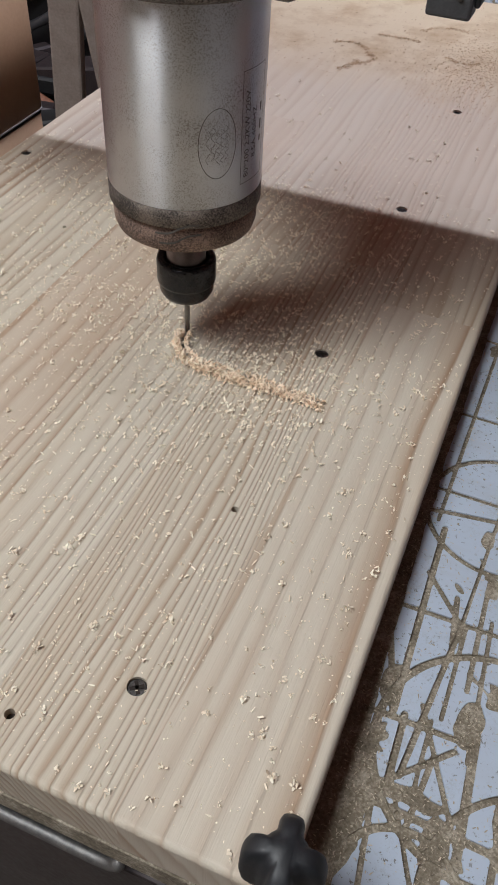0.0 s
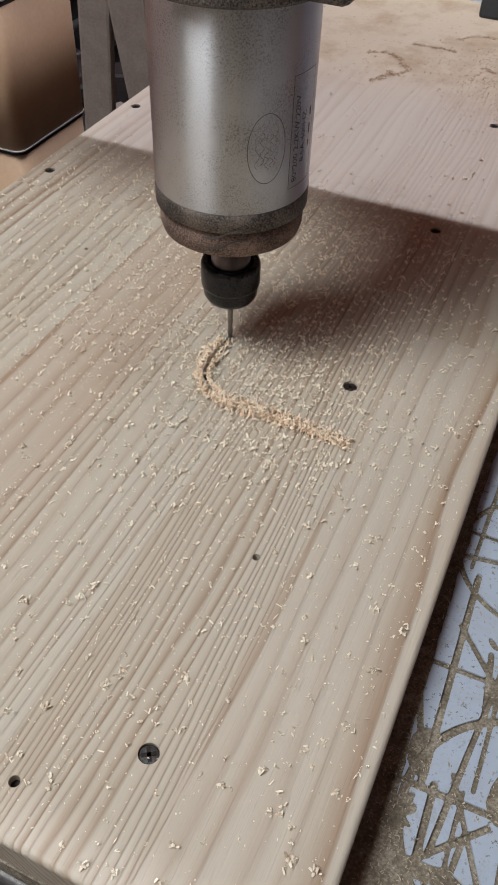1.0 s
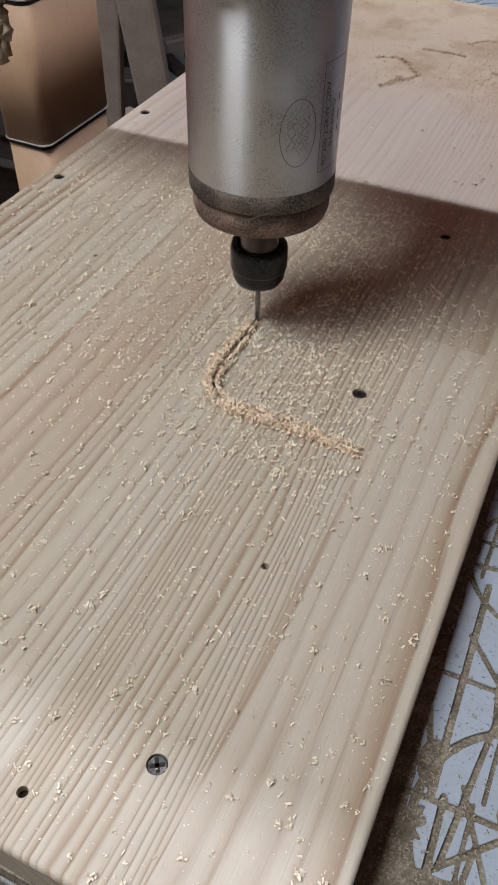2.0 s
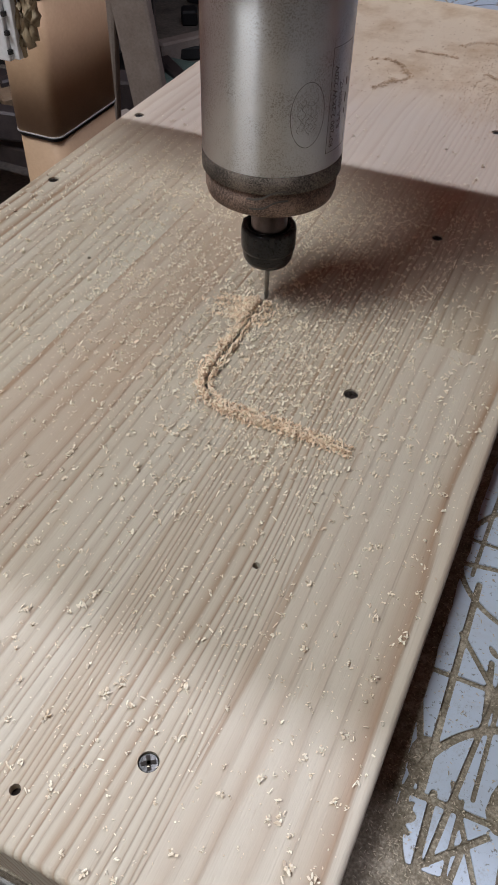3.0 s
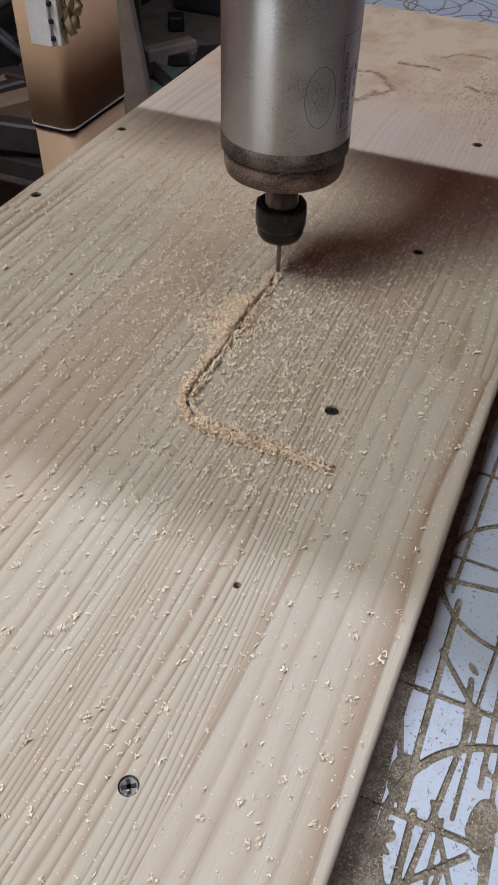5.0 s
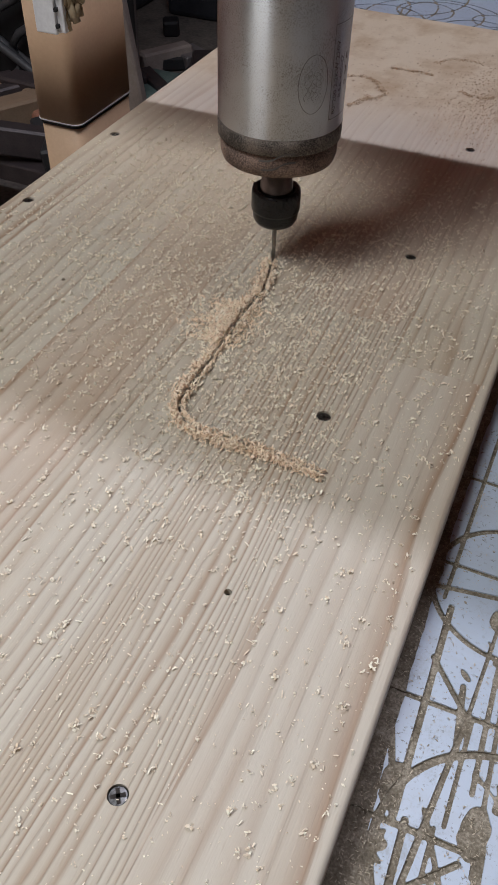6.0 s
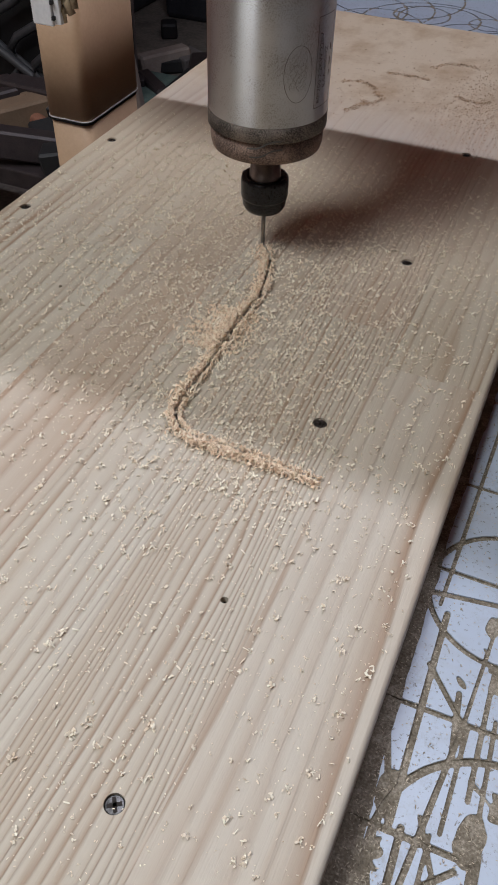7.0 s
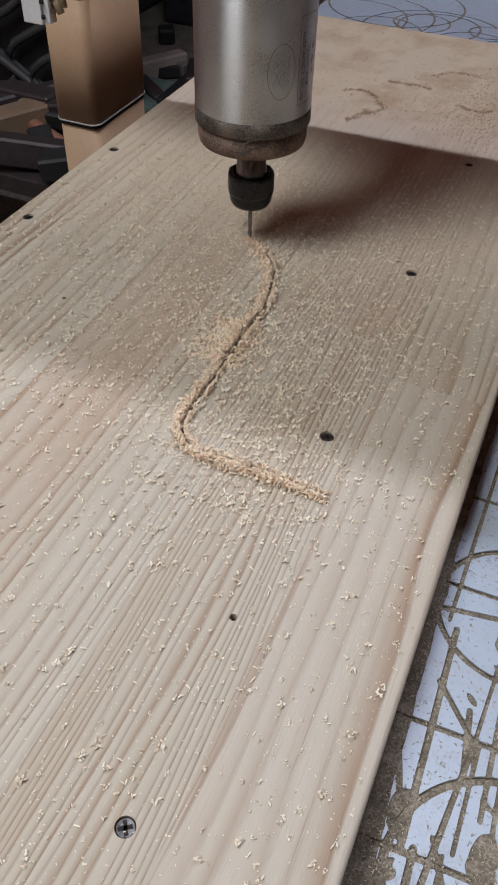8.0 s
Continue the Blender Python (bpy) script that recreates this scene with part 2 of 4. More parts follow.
TEAL = mat_plain("faded_green_cloth", (0.06, 0.10, 0.09), (0.14, 0.19, 0.17), 30, 0.9, 0.0, 0.8, 0.004)
RUST = mat_plain("rusty_steel", (0.16, 0.06, 0.035), (0.33, 0.15, 0.09), 40, 0.7, 0.2, 0.4, 0.002)
# red bounce colour that the beam and carriage plate end up with
BOUNCE_RED = mat_plain("bounce_red", (0.25, 0.03, 0.03), (0.40, 0.06, 0.05), 30, 0.5)
BLUE_PAINT = mat_plain("blue_plastic", (0.03, 0.05, 0.20), (0.06, 0.09, 0.32), 30, 0.5)

GLOW = bpy.data.materials.new("lamp_glow")
GLOW.use_nodes = True
GLOW.node_tree.nodes["Principled BSDF"].inputs["Emission Color"].default_value = (1, 0.95, 0.88, 1)
GLOW.node_tree.nodes["Principled BSDF"].inputs["Emission Strength"].default_value = 3.0

# ---- mesh helpers ----


def part(name, bm, material, parent=None, label="", smooth=False):
    me = bpy.data.meshes.new(name)
    bm.to_mesh(me)
    bm.free()
    me.materials.append(material)
    if smooth:
        me.shade_smooth()
    ob = new(name, me)
    if parent:
        ob.parent = parent
    if label:
        ob["label"] = label
    return ob


def raw(name, verts, faces, material, parent=None, label="", smooth=False):
    me = bpy.data.meshes.new(name)
    me.from_pydata(verts, [], faces)
    me.validate()
    me.update()
    me.materials.append(material)
    if smooth:
        me.shade_smooth()
    ob = new(name, me)
    if parent:
        ob.parent = parent
    if label:
        ob["label"] = label
    return ob


def box(bm, x0, x1, y0, y1, z0, z1, bevel=0.0, segs=2, m=None):
    r = bmesh.ops.create_cube(bm, size=1.0)
    vs = r["verts"]
    bmesh.ops.scale(bm, vec=(x1 - x0, y1 - y0, z1 - z0), verts=vs)
    bmesh.ops.translate(bm, vec=((x0 + x1) / 2, (y0 + y1) / 2, (z0 + z1) / 2), verts=vs)
    if bevel:
        es = list({e for v in vs for e in v.link_edges})
        out = bmesh.ops.bevel(bm, geom=es, offset=bevel, segments=segs, profile=0.5, affect="EDGES")
        vs = list({v for f in out["faces"] for v in f.verts} | {v for v in vs if v.is_valid})
    if m is not None:
        bmesh.ops.transform(bm, matrix=m, verts=vs)
    return bm


def lathe(profile, segs=64, bm=None):
    """A body of revolution about z from (radius, height) pairs, from the bottom up."""
    bm = bm or bmesh.new()
    loops = []
    for r, z in profile:
        if r < 1e-6:
            loops.append([bm.verts.new((0, 0, z))])
        else:
            loops.append([bm.verts.new((r * math.cos(a * math.tau / segs), r * math.sin(a * math.tau / segs), z)) for a in range(segs)])
    for a, b in zip(loops, loops[1:]):
        for k in range(segs):
            j = (k + 1) % segs
            if len(a) == 1:
                bm.faces.new((a[0], b[j], b[k]))
            elif len(b) == 1:
                bm.faces.new((a[k], a[j], b[0]))
            else:
                bm.faces.new((a[k], a[j], b[j], b[k]))
    return bm


def tube(points, radius, segs=10, bm=None):
    bm = bm or bmesh.new()
    pts = [Vector(p) for p in points]
    loops = []
    for i, p in enumerate(pts):
        d = (pts[min(i + 1, len(pts) - 1)] - pts[max(i - 1, 0)]).normalized()
        q = d.to_track_quat("Z", "Y")
        loops.append([bm.verts.new(p + q @ Vector((radius * math.cos(k * math.tau / segs), radius * math.sin(k * math.tau / segs), 0))) for k in range(segs)])
    for a, b in zip(loops, loops[1:]):
        for k in range(segs):
            j = (k + 1) % segs
            bm.faces.new((a[k], a[j], b[j], b[k]))
    bm.faces.new(loops[0][::-1])
    bm.faces.new(loops[-1])
    return bm


def thing(name, label, category, group="", at=(0, 0, 0)):
    e = new(name)
    e.location = at
    e.empty_display_size = 0.02
    return tagged(e, label, category, group)


def cut_sheet(xs, ys, field, z_top, z_low):
    """The part of a flat sheet where field(x, y) > 0, with walls down to z_low along its cut edges. Returns verts, faces."""
    X, Y = np.meshgrid(xs, ys, indexing="ij")
    F = field(X, Y)
    verts, faces, index = [], [], {}

    def corner(i, j):
        k = (i, j)
        if k not in index:
            index[k] = len(verts)
            verts.append((xs[i], ys[j], z_top))
        return index[k]

    def cross(i, j, i2, j2):
        k = (i, j, i2, j2) if (i, j) < (i2, j2) else (i2, j2, i, j)
        if k not in index:
            a, b = F[k[0], k[1]], F[k[2], k[3]]
            s = a / (a - b)
            index[k] = len(verts)
            verts.append((xs[k[0]] + s * (xs[k[2]] - xs[k[0]]), ys[k[1]] + s * (ys[k[3]] - ys[k[1]]), z_top))
        return index[k]

    low = {}

    def under(v):
        if v not in low:
            low[v] = len(verts)
            verts.append((verts[v][0], verts[v][1], z_low))
        return low[v]

    inside = F > 0
    for i in range(len(xs) - 1):
        for j in range(len(ys) - 1):
            cs = ((i, j), (i + 1, j), (i + 1, j + 1), (i, j + 1))
            ins = [inside[c] for c in cs]
            if not any(ins):
                continue
            if all(ins):
                faces.append(tuple(corner(*c) for c in cs))
                continue
            poly, cuts = [], []
            for k in range(4):
                a, b = cs[k], cs[(k + 1) % 4]
                if ins[k]:
                    poly.append(corner(*a))
                if ins[k] != ins[(k + 1) % 4]:
                    v = cross(*a, *b)
                    cuts.append((v, ins[k]))
                    poly.append(v)
            if len(set(poly)) >= 3:
                faces.append(tuple(poly))
            for k in range(len(cuts)):
                v, leaves = cuts[k]
                if leaves:
                    w = cuts[(k + 1) % len(cuts)][0]
                    if v != w:
                        faces.append((w, v, under(v), under(w)))
    return verts, faces


def segment_distance(X, Y, ax, ay, bx, by):
    dx, dy = bx - ax, by - ay
    s = np.clip(((X - ax) * dx + (Y - ay) * dy) / (dx * dx + dy * dy + 1e-12), 0, 1)
    return np.hypot(X - ax - s * dx, Y - ay - s * dy)


# ---- the cut and the drive of the machine ----
# place of the spindle axis on the board: seconds, x, y
DRIVE = [
    (0, 0.0000, 0.0000),
    (0.5, -0.0004, 0.0151),
    (1, -0.0003, 0.0279),
    (1.5, -0.0005, 0.0417),
    (3, -0.0010, 0.0827),
    (3.5, -0.0010, 0.0958),
    (4, -0.0010, 0.1097),
    (4.5, -0.0007, 0.1233),
    (6, -0.0105, 0.1629),
    (6.5, -0.0173, 0.1749),
    (7, -0.0262, 0.1865),
    (7.5, -0.0363, 0.1952),
    (8, -0.0472, 0.2028),
]


def spindle_at(t):
    ts = [r[0] for r in DRIVE]
    return float(np.interp(t, ts, [r[1] for r in DRIVE])), float(np.interp(t, ts, [r[2] for r in DRIVE]))


def smooth_line(ctrl, step=0.0025):
    pts = [np.array(p) for p in ctrl]
    pts = [2 * pts[0] - pts[1]] + pts + [2 * pts[-1] - pts[-2]]
    out = []
    for a, b, c, d in zip(pts, pts[1:], pts[2:], pts[3:]):
        n = max(2, int(np.linalg.norm(c - b) / step))
        for k in range(n):
            s = k / n
            out.append(0.5 * (2 * b + (c - a) * s + (2 * a - 5 * b + 4 * c - d) * s * s + (3 * b - a - 3 * c + d) * s ** 3))
    out.append(pts[-2])
    return out


OLD_CUT = smooth_line([(0.097, -0.0275), (0.070, -0.0255), (0.040, -0.0258), (0.022, -0.0255), (0.009, -0.0205), (0.002, -0.0110), (0.0, 0.0)])
NEW_CUT = smooth_line([(x, y) for _, x, y in DRIVE])


def pass_time(p):
    """When the cutter comes by a point of the new cut."""
    best = min(range(0, 801), key=lambda k: (spindle_at(k / 100)[0] - p[0]) ** 2 + (spindle_at(k / 100)[1] - p[1]) ** 2)
    return best / 100


# ---- room ----
def wall(name, x0, x1, y0, y1, z0, z1, material, label, category="wall"):
    return tagged(part(name, box(bmesh.new(), x0, x1, y0, y1, z0, z1), material), label, category, kind="structure")


FLOOR_Z = -0.80
wall("floor", -2.6, 2.2, -2.6, 4.2, FLOOR_Z - 0.1, FLOOR_Z, CONCRETE, "dirty grey concrete workshop floor covered in dust", "floor")
wall("ceiling", -2.6, 2.2, -2.6, 4.2, 2.08, 2.18, CEILING, "painted workshop ceiling", "ceiling")
wall("wall_north", -2.6, 2.2, 4.2, 4.3, FLOOR_Z, 2.08, PLASTER, "unseen plaster wall behind the machine, reddish for warm bounce light")
wall("wall_south", -2.6, 2.2, -2.7, -2.6, FLOOR_Z, 2.08, DARKENED_PLASTER, "unseen plaster wall before the machine, darkened for the spindle's reflection")
wall("wall_west", -2.7, -2.6, -2.7, 4.3, FLOOR_Z, 2.08, PLASTER, "unseen plaster wall beside the machine, reddish for warm bounce light")
wall("wall_east", 2.2, 2.3, -2.7, 4.3, FLOOR_Z, 2.08, DARKENED_PLASTER, "unseen plaster wall on the far side, darkened for the spindle's reflection")


def ceiling_light(at, sx, sy, label):
    t = thing("ceiling_light", label, "lamp", at=(at[0], at[1], at[2]))
    part("housing", box(bmesh.new(), -sx / 2 - 0.01, sx / 2 + 0.01, -sy / 2 - 0.01, sy / 2 + 0.01, 0.012, 0.08, 0.004), WHITE_PLASTIC, t)
    part("diffuser", box(bmesh.new(), -sx / 2, sx / 2, -sy / 2, sy / 2, 0.006, 0.0115, 0.001), GLOW, t, "glowing white diffuser")
    return t


ceiling_light(TUBE_AT, 1.2, 0.055, "long glowing tube lamp under the ceiling")
ceiling_light((PANEL_AT[0], PANEL_AT[1], PANEL_AT[2] + 0.02), 0.85, 0.85, "square glowing panel lamp under the ceiling")
ceiling_light((FRONT_AT[0], FRONT_AT[1], FRONT_AT[2] + 0.02), 0.10, 1.2, "second glowing tube lamp under the ceiling")

# ---- machine bed ----
BED_Z = -0.028
XR, XL, YN, YF = 0.1665, -0.2365, -0.2714, 0.748


def machine_table():
    t = thing("machine_table", "dark painted steel table frame of the milling machine", "machine frame")
    part("front_rail", box(bmesh.new(), -0.26, 0.62, -0.268, -0.225, -0.30, -0.068, 0.002), DARK_STEEL, t)
    part("side_rail", box(bmesh.new(), -0.215, -0.165, -0.25, 1.35, -0.15, -0.0445, 0.004), DARK_STEEL, t)
    part("side_rail", box(bmesh.new(), 0.56, 0.61, -0.25, 1.35, -0.15, -0.0445, 0.004), DARK_STEEL, t)
    part("back_rail", box(bmesh.new(), -0.26, 0.62, 1.36, 1.41, -0.15, -0.0445, 0.004), DARK_STEEL, t)
    for x in (-0.19, 0.585):
        for y in (-0.2, 1.3):
            part("leg", box(bmesh.new(), x - 0.03, x + 0.03, y - 0.03, y + 0.03, FLOOR_Z, -0.15, 0.004), DARK_STEEL, t)
    # bent lip of the front tray
    bm = tube([(-0.25, -0.269, -0.0665), (0.06, -0.269, -0.0665), (0.084, -0.269, -0.0665), (0.092, -0.269, -0.0650), (0.0965, -0.269, -0.0605), (0.0975, -0.269, -0.0545)], 0.0032, 10)
    part("tray_lip", bm, mat_plain("worn_steel_lip", (0.10, 0.10, 0.10), (0.26, 0.25, 0.24), 300, 0.5, 0.7, 0.4), t, "bare worn steel lip", True)
    return t


machine_table()


def bed():
    t = thing("machine_bed", "scarred white laminated board on the machine table", "machine bed")
    part("core_board", box(bmesh.new(), -0.232, 0.60, -0.272, 1.33, -0.044, BED_Z - 0.0017, 0.0005), MDF, t, "brown raw fibreboard core")
    rng = random.Random(4)
    strokes = [
        # straight old cuts: x, y to x, y, half width
        (0.160, -0.1165, 0.32, -0.1135, 0.0015), (0.160, -0.0327, 0.32, -0.0320, 0.0014), (0.160, 0.0345, 0.32, 0.0330, 0.0015),
        (0.2125, 0.02, 0.2035, -0.117, 0.0010), (0.2035, -0.117, 0.1942, -0.200, 0.0014), (0.1815, -0.092, 0.2015, -0.1145, 0.0015),
        (0.1825, -0.060, 0.1845, -0.172, 0.0017), (0.168, -0.1755, 0.214, -0.1745, 0.0016), (0.1897, -0.172, 0.1905, -0.204, 0.0017),
        (0.190, -0.2035, 0.214, -0.180, 0.0014), (0.1955, -0.210, 0.2105, -0.242, 0.0010), (0.1830, 0.20, 0.1778, -0.056, 0.0011),
    ]
    strokes += [
        (0.168, -0.0505, 0.212, -0.0435, 0.0017), (0.2058, -0.118, 0.2052, -0.168, 0.0011), (0.2115, -0.08, 0.2130, -0.150, 0.0013),
        (0.2215, -0.17, 0.2240, -0.225, 0.0020), (0.186, -0.210, 0.1925, -0.262, 0.0012), (0.160, -0.213, 0.26, -0.216, 0.0018),
        (0.2380, -0.25, 0.2360, 0.40, 0.0015), (0.197, 0.03, 0.201, 0.60, 0.0012), (0.168, 0.115, 0.32, 0.111, 0.0015), (0.2015, -0.17, 0.2015, -0.205, 0.0009),
    ]
    for _ in range(15):
        x, y, a, l = rng.uniform(0.178, 0.28), rng.uniform(-0.26, 0.12), rng.gauss(1.57, 0.25), rng.uniform(0.03, 0.10)
        strokes.append((x, y, x + l * math.cos(a), y + l * math.sin(a), rng.uniform(0.0009, 0.0018)))
    arcs = [
        # old round cuts: centre, radius, half width
        (0.2300, -0.1795, 0.0512, 0.0020), (0.2100, -0.0390, 0.0415, 0.0016), (0.30, 0.09, 0.10, 0.0016), (0.205, -0.246, 0.026, 0.0018),
        (0.24, 0.30, 0.09, 0.0020), (0.262, -0.235, 0.050, 0.0016),
    ]
    worn = [
        # places worn through to the core: centre, half sizes
        (0.2170, -0.1680, 0.006, 0.014), (0.1770, -0.222, 0.0100, 0.030), (0.2000, -0.2065, 0.030, 0.0045), (0.225, -0.2500, 0.030, 0.008),
        (0.1800, -0.1560, 0.0055, 0.012), (0.2150, -0.225, 0.006, 0.02), (0.2050, -0.058, 0.003, 0.006), (0.240, -0.20, 0.006, 0.03),
    ]
    far = [(rng.uniform(-0.2, 0.3), rng.uniform(0.80, 1.15), rng.uniform(0.02, 0.10), 0.0016) for _ in range(26)]

    def field(X, Y):
        w = np.zeros(X.shape)
        for fx, fy, a in ((31, 17, 0.9), (73, 51, 1.3), (190, 140, 1.0), (420, 380, 0.35)):
            w += a * np.sin(X * fx + 1.7 * np.sin(Y * fy * 0.7 + a)) * np.sin(Y * fy + 1.3 * np.sin(X * fx * 0.6 + 2 * a))
        rag = 0.00012 * w
        F = np.full(X.shape, 0.05)
        for ax, ay, bx, by, h in strokes:
            F = np.minimum(F, segment_distance(X, Y, ax, ay, bx, by) - h)
        for cx, cy, r, h in arcs + far:
            F = np.minimum(F, np.abs(np.hypot(X - cx, Y - cy) - r) - h)
        # worn through to the core in places and along the work piece
        for cx, cy, sx, sy in worn:
            F = np.minimum(F, (np.hypot((X - cx) / sx, (Y - cy) / sy) - 1.0) * min(sx, sy) - 0.0012 * w)
        bias = np.interp(Y, (-0.27, -0.22, -0.18, 0.02, 0.3), (-0.0004, 0.0003, 0.0011, 0.0016, 0.0022))
        F = np.minimum(F, bias - 0.0010 * w)
        F = np.minimum(F, X - np.interp(Y, (-0.27, -0.19, -0.10, 0.03), (0.180, 0.1765, 0.1735, 0.1715)) - 0.0006 * w)
        return F + 0.5 * rag

    def core_field(X, Y):
        F = np.full(X.shape, 0.05)
        for ax, ay, bx, by, h in strokes[:12]:
            F = np.minimum(F, segment_distance(X, Y, ax, ay, bx, by) - 0.8 * h)
        for cx, cy, r, h in arcs:
            F = np.minimum(F, np.abs(np.hypot(X - cx, Y - cy) - r) - 0.9 * h)
        return F + 0.0002 * np.sin(X * 900 + 3 * np.sin(Y * 400)) * np.sin(Y * 700)

    v, f = cut_sheet(np.arange(0.1595, 0.331, 0.0016), np.concatenate([np.arange(-0.2715, 0.26, 0.0016), np.arange(0.26, 0.765, 0.005)]), core_field, BED_Z - 0.0009, BED_Z - 0.0019)
    raw("core_face", v, f, MDF, t, "raw fibreboard face scored by old cuts")
    part("core_rest", box(bmesh.new(), -0.232, 0.1594, -0.272, 1.33, BED_Z - 0.0016, BED_Z - 0.0009), MDF, t)
    part("core_rest", box(bmesh.new(), 0.332, 0.60, -0.272, 1.33, BED_Z - 0.0016, BED_Z - 0.0009), MDF, t)
    part("core_rest", box(bmesh.new(), 0.1596, 0.3318, 0.7605, 1.33, BED_Z - 0.0016, BED_Z - 0.0009), MDF, t)

    xs = np.concatenate([np.arange(0.1655, 0.235, 0.0008), np.arange(0.235, 0.33, 0.0015)])
    ys = np.concatenate([np.arange(-0.270, 0.05, 0.0009), np.arange(0.05, 0.26, 0.002), np.arange(0.26, 0.76, 0.004)])
    v, f = cut_sheet(xs, ys, field, BED_Z, BED_Z - 0.0011)
    tagged(raw("laminate_near", v, f, LAMINATE, t, "white laminate islands left between old cuts"), kind="stuff")

    def field_far(X, Y):
        F = np.full(X.shape, 0.05)
        for cx, cy, r, h in far:
            F = np.minimum(F, np.abs(np.hypot(X - cx, Y - cy) - r) - h)
        return F
    v, f = cut_sheet(np.arange(-0.230, 0.33, 0.003), np.arange(0.76, 1.32, 0.003), field_far, BED_Z, BED_Z - 0.0011)
    tagged(raw("laminate_far", v, f, LAMINATE, t, "white laminate with round old cuts"), kind="stuff")
    return t


bed()

# ---- pine board ----
SCREWS = [(0.082, 0.0182), (0.0833, -0.2207), (0.081, 0.210), (0.081, 0.409), (-0.2209, 0.1575), (-0.222, 0.2945)]
HOLES = [(0.0826, -0.1171, 0.0019), (0.0427, -0.2516, 0.0023), (-0.133, 0.0731, 0.0014)]
CUT_R = 0.0015


def pine_board():
    t = thing("pine_board", "pale glued pine board with fresh cut groove and wood chips", "board")
    line = OLD_CUT + NEW_CUT[1:]

    def field(X, Y):
        F = np.full(X.shape, 0.05)
        near = (X > -0.06) & (X < 0.11) & (Y > -0.04) & (Y < 0.22)
        G = F[near]
        for a, b in zip(line, line[1:]):
            G = np.minimum(G, segment_distance(X[near], Y[near], a[0], a[1], b[0], b[1]) - CUT_R)
        F[near] = G
        for x, y in SCREWS:
            F = np.minimum(F, np.hypot(X - x, Y - y) - 0.0043)
        for x, y, r in HOLES:
            F = np.minimum(F, np.hypot(X - x, Y - y) - r)
        return F

    inset = 0.003
    xs = set(np.round(np.linspace(XL + inset, XR - inset, 40), 5)) | set(np.round(np.arange(-0.055, 0.105, 0.0013), 5))
    ys = set(np.round(np.linspace(YN + inset, YF - inset, 90), 5)) | set(np.round(np.arange(-0.035, 0.21, 0.0013), 5))
    for x, y, *_ in SCREWS + HOLES:
        xs |= set(np.round(np.arange(x - 0.0062, x + 0.0063, 0.0008), 5))
        ys |= set(np.round(np.arange(y - 0.0062, y + 0.0063, 0.0008), 5))
    xs = np.array([XL + inset] + [v for v in sorted(xs) if XL + inset + 1e-4 < v < XR - inset - 1e-4] + [XR - inset])
    ys = np.array([YN + inset] + [v for v in sorted(ys) if YN + inset + 1e-4 < v < YF - inset - 1e-4] + [YF - inset])
    v, f = cut_sheet(xs, ys, field, 0.0, -0.0175)
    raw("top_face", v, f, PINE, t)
    # rounded rim, sides and underside, with the floor of the cut inside
    bm = bmesh.new()
    prof = [(inset, 0.0)] + [(inset - inset * math.sin(a), -inset + inset * math.cos(a)) for a in (0.2, 0.4, 0.6, 0.8, 1.0, 1.2, 1.4)] + [(0.0, -inset), (0.0, BED_Z + 0.001), (0.001, BED_Z)]
    loops = [[bm.verts.new((x, y, z)) for x, y in ((XL + o, YN + o), (XR - o, YN + o), (XR - o, YF - o), (XL + o, YF - o))] for o, z in prof]
    for a, b in zip(loops, loops[1:]):
        for k in range(4):
            j = (k + 1) % 4
            bm.faces.new((a[j], a[k], b[k], b[j]))
    bm.faces.new(loops[-1])
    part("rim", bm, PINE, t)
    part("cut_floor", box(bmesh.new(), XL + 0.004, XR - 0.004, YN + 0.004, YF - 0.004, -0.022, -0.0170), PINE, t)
    return t


BOARD = pine_board()
PLUGS = []
for k in range(0, len(NEW_CUT) - 1, 2):
    seg = NEW_CUT[k:k + 3]
    w, vs = CUT_R + 0.0002, []
    for i, p in enumerate(seg):
        d = seg[min(i + 1, len(seg) - 1)] - seg[max(i - 1, 0)]
        d = d / (np.linalg.norm(d) + 1e-9)
        s = np.array((-d[1], d[0])) * w
        for z in (-0.00006, -0.0085):
            vs += [(*(p + s), z), (*(p - s), z)]
    fs = []
    for i in range(len(seg) - 1):
        o = 4 * i
        fs += [(o, o + 4, o + 5, o + 1), (o + 2, o + 3, o + 7, o + 6), (o, o + 2, o + 6, o + 4), (o + 1, o + 5, o + 7, o + 3)]
    PLUGS.append((raw("uncut_wood", vs, fs, PINE, BOARD), pass_time(seg[1])))


def screw_at(x, y):
    t = thing("screw", "countersunk zinc cross-head screw sunk in pine board", "screw", "board screws", (x, y, -0.0013))
    bm = lathe([(0.0, -0.006), (0.0016, -0.006), (0.0020, -0.0030), (0.0041, -0.0003), (0.0041, 0.0), (0.0037, 0.0003), (0.0, 0.0005)], 28)
    part("head", bm, SCREW, t)
    for a in (35, 125):
        # slot isn't cut: its shade is a dark bar on the head
        part("recess", box(bmesh.new(), -0.0030, 0.0030, -0.0008, 0.0008, 0.0003, 0.0007, 0, m=pose(0, 0, 0, 0, 0, a)), HOLE_DARK, t, "dark bars standing for the shaded cross slot")
    return t


for x, y in SCREWS:
    screw_at(x, y)
for x, y, r in HOLES:
    # shade down the hole put into a near-black bottom
    part("hole_bottom", lathe([(0.0, -0.012), (r + 0.0003, -0.012), (r + 0.0003, -0.0045), (0.0, -0.0044)], 20), HOLE_DARK, BOARD, "dark bottom of a drilled hole").location = (x, y, 0)

# ---- gantry ----


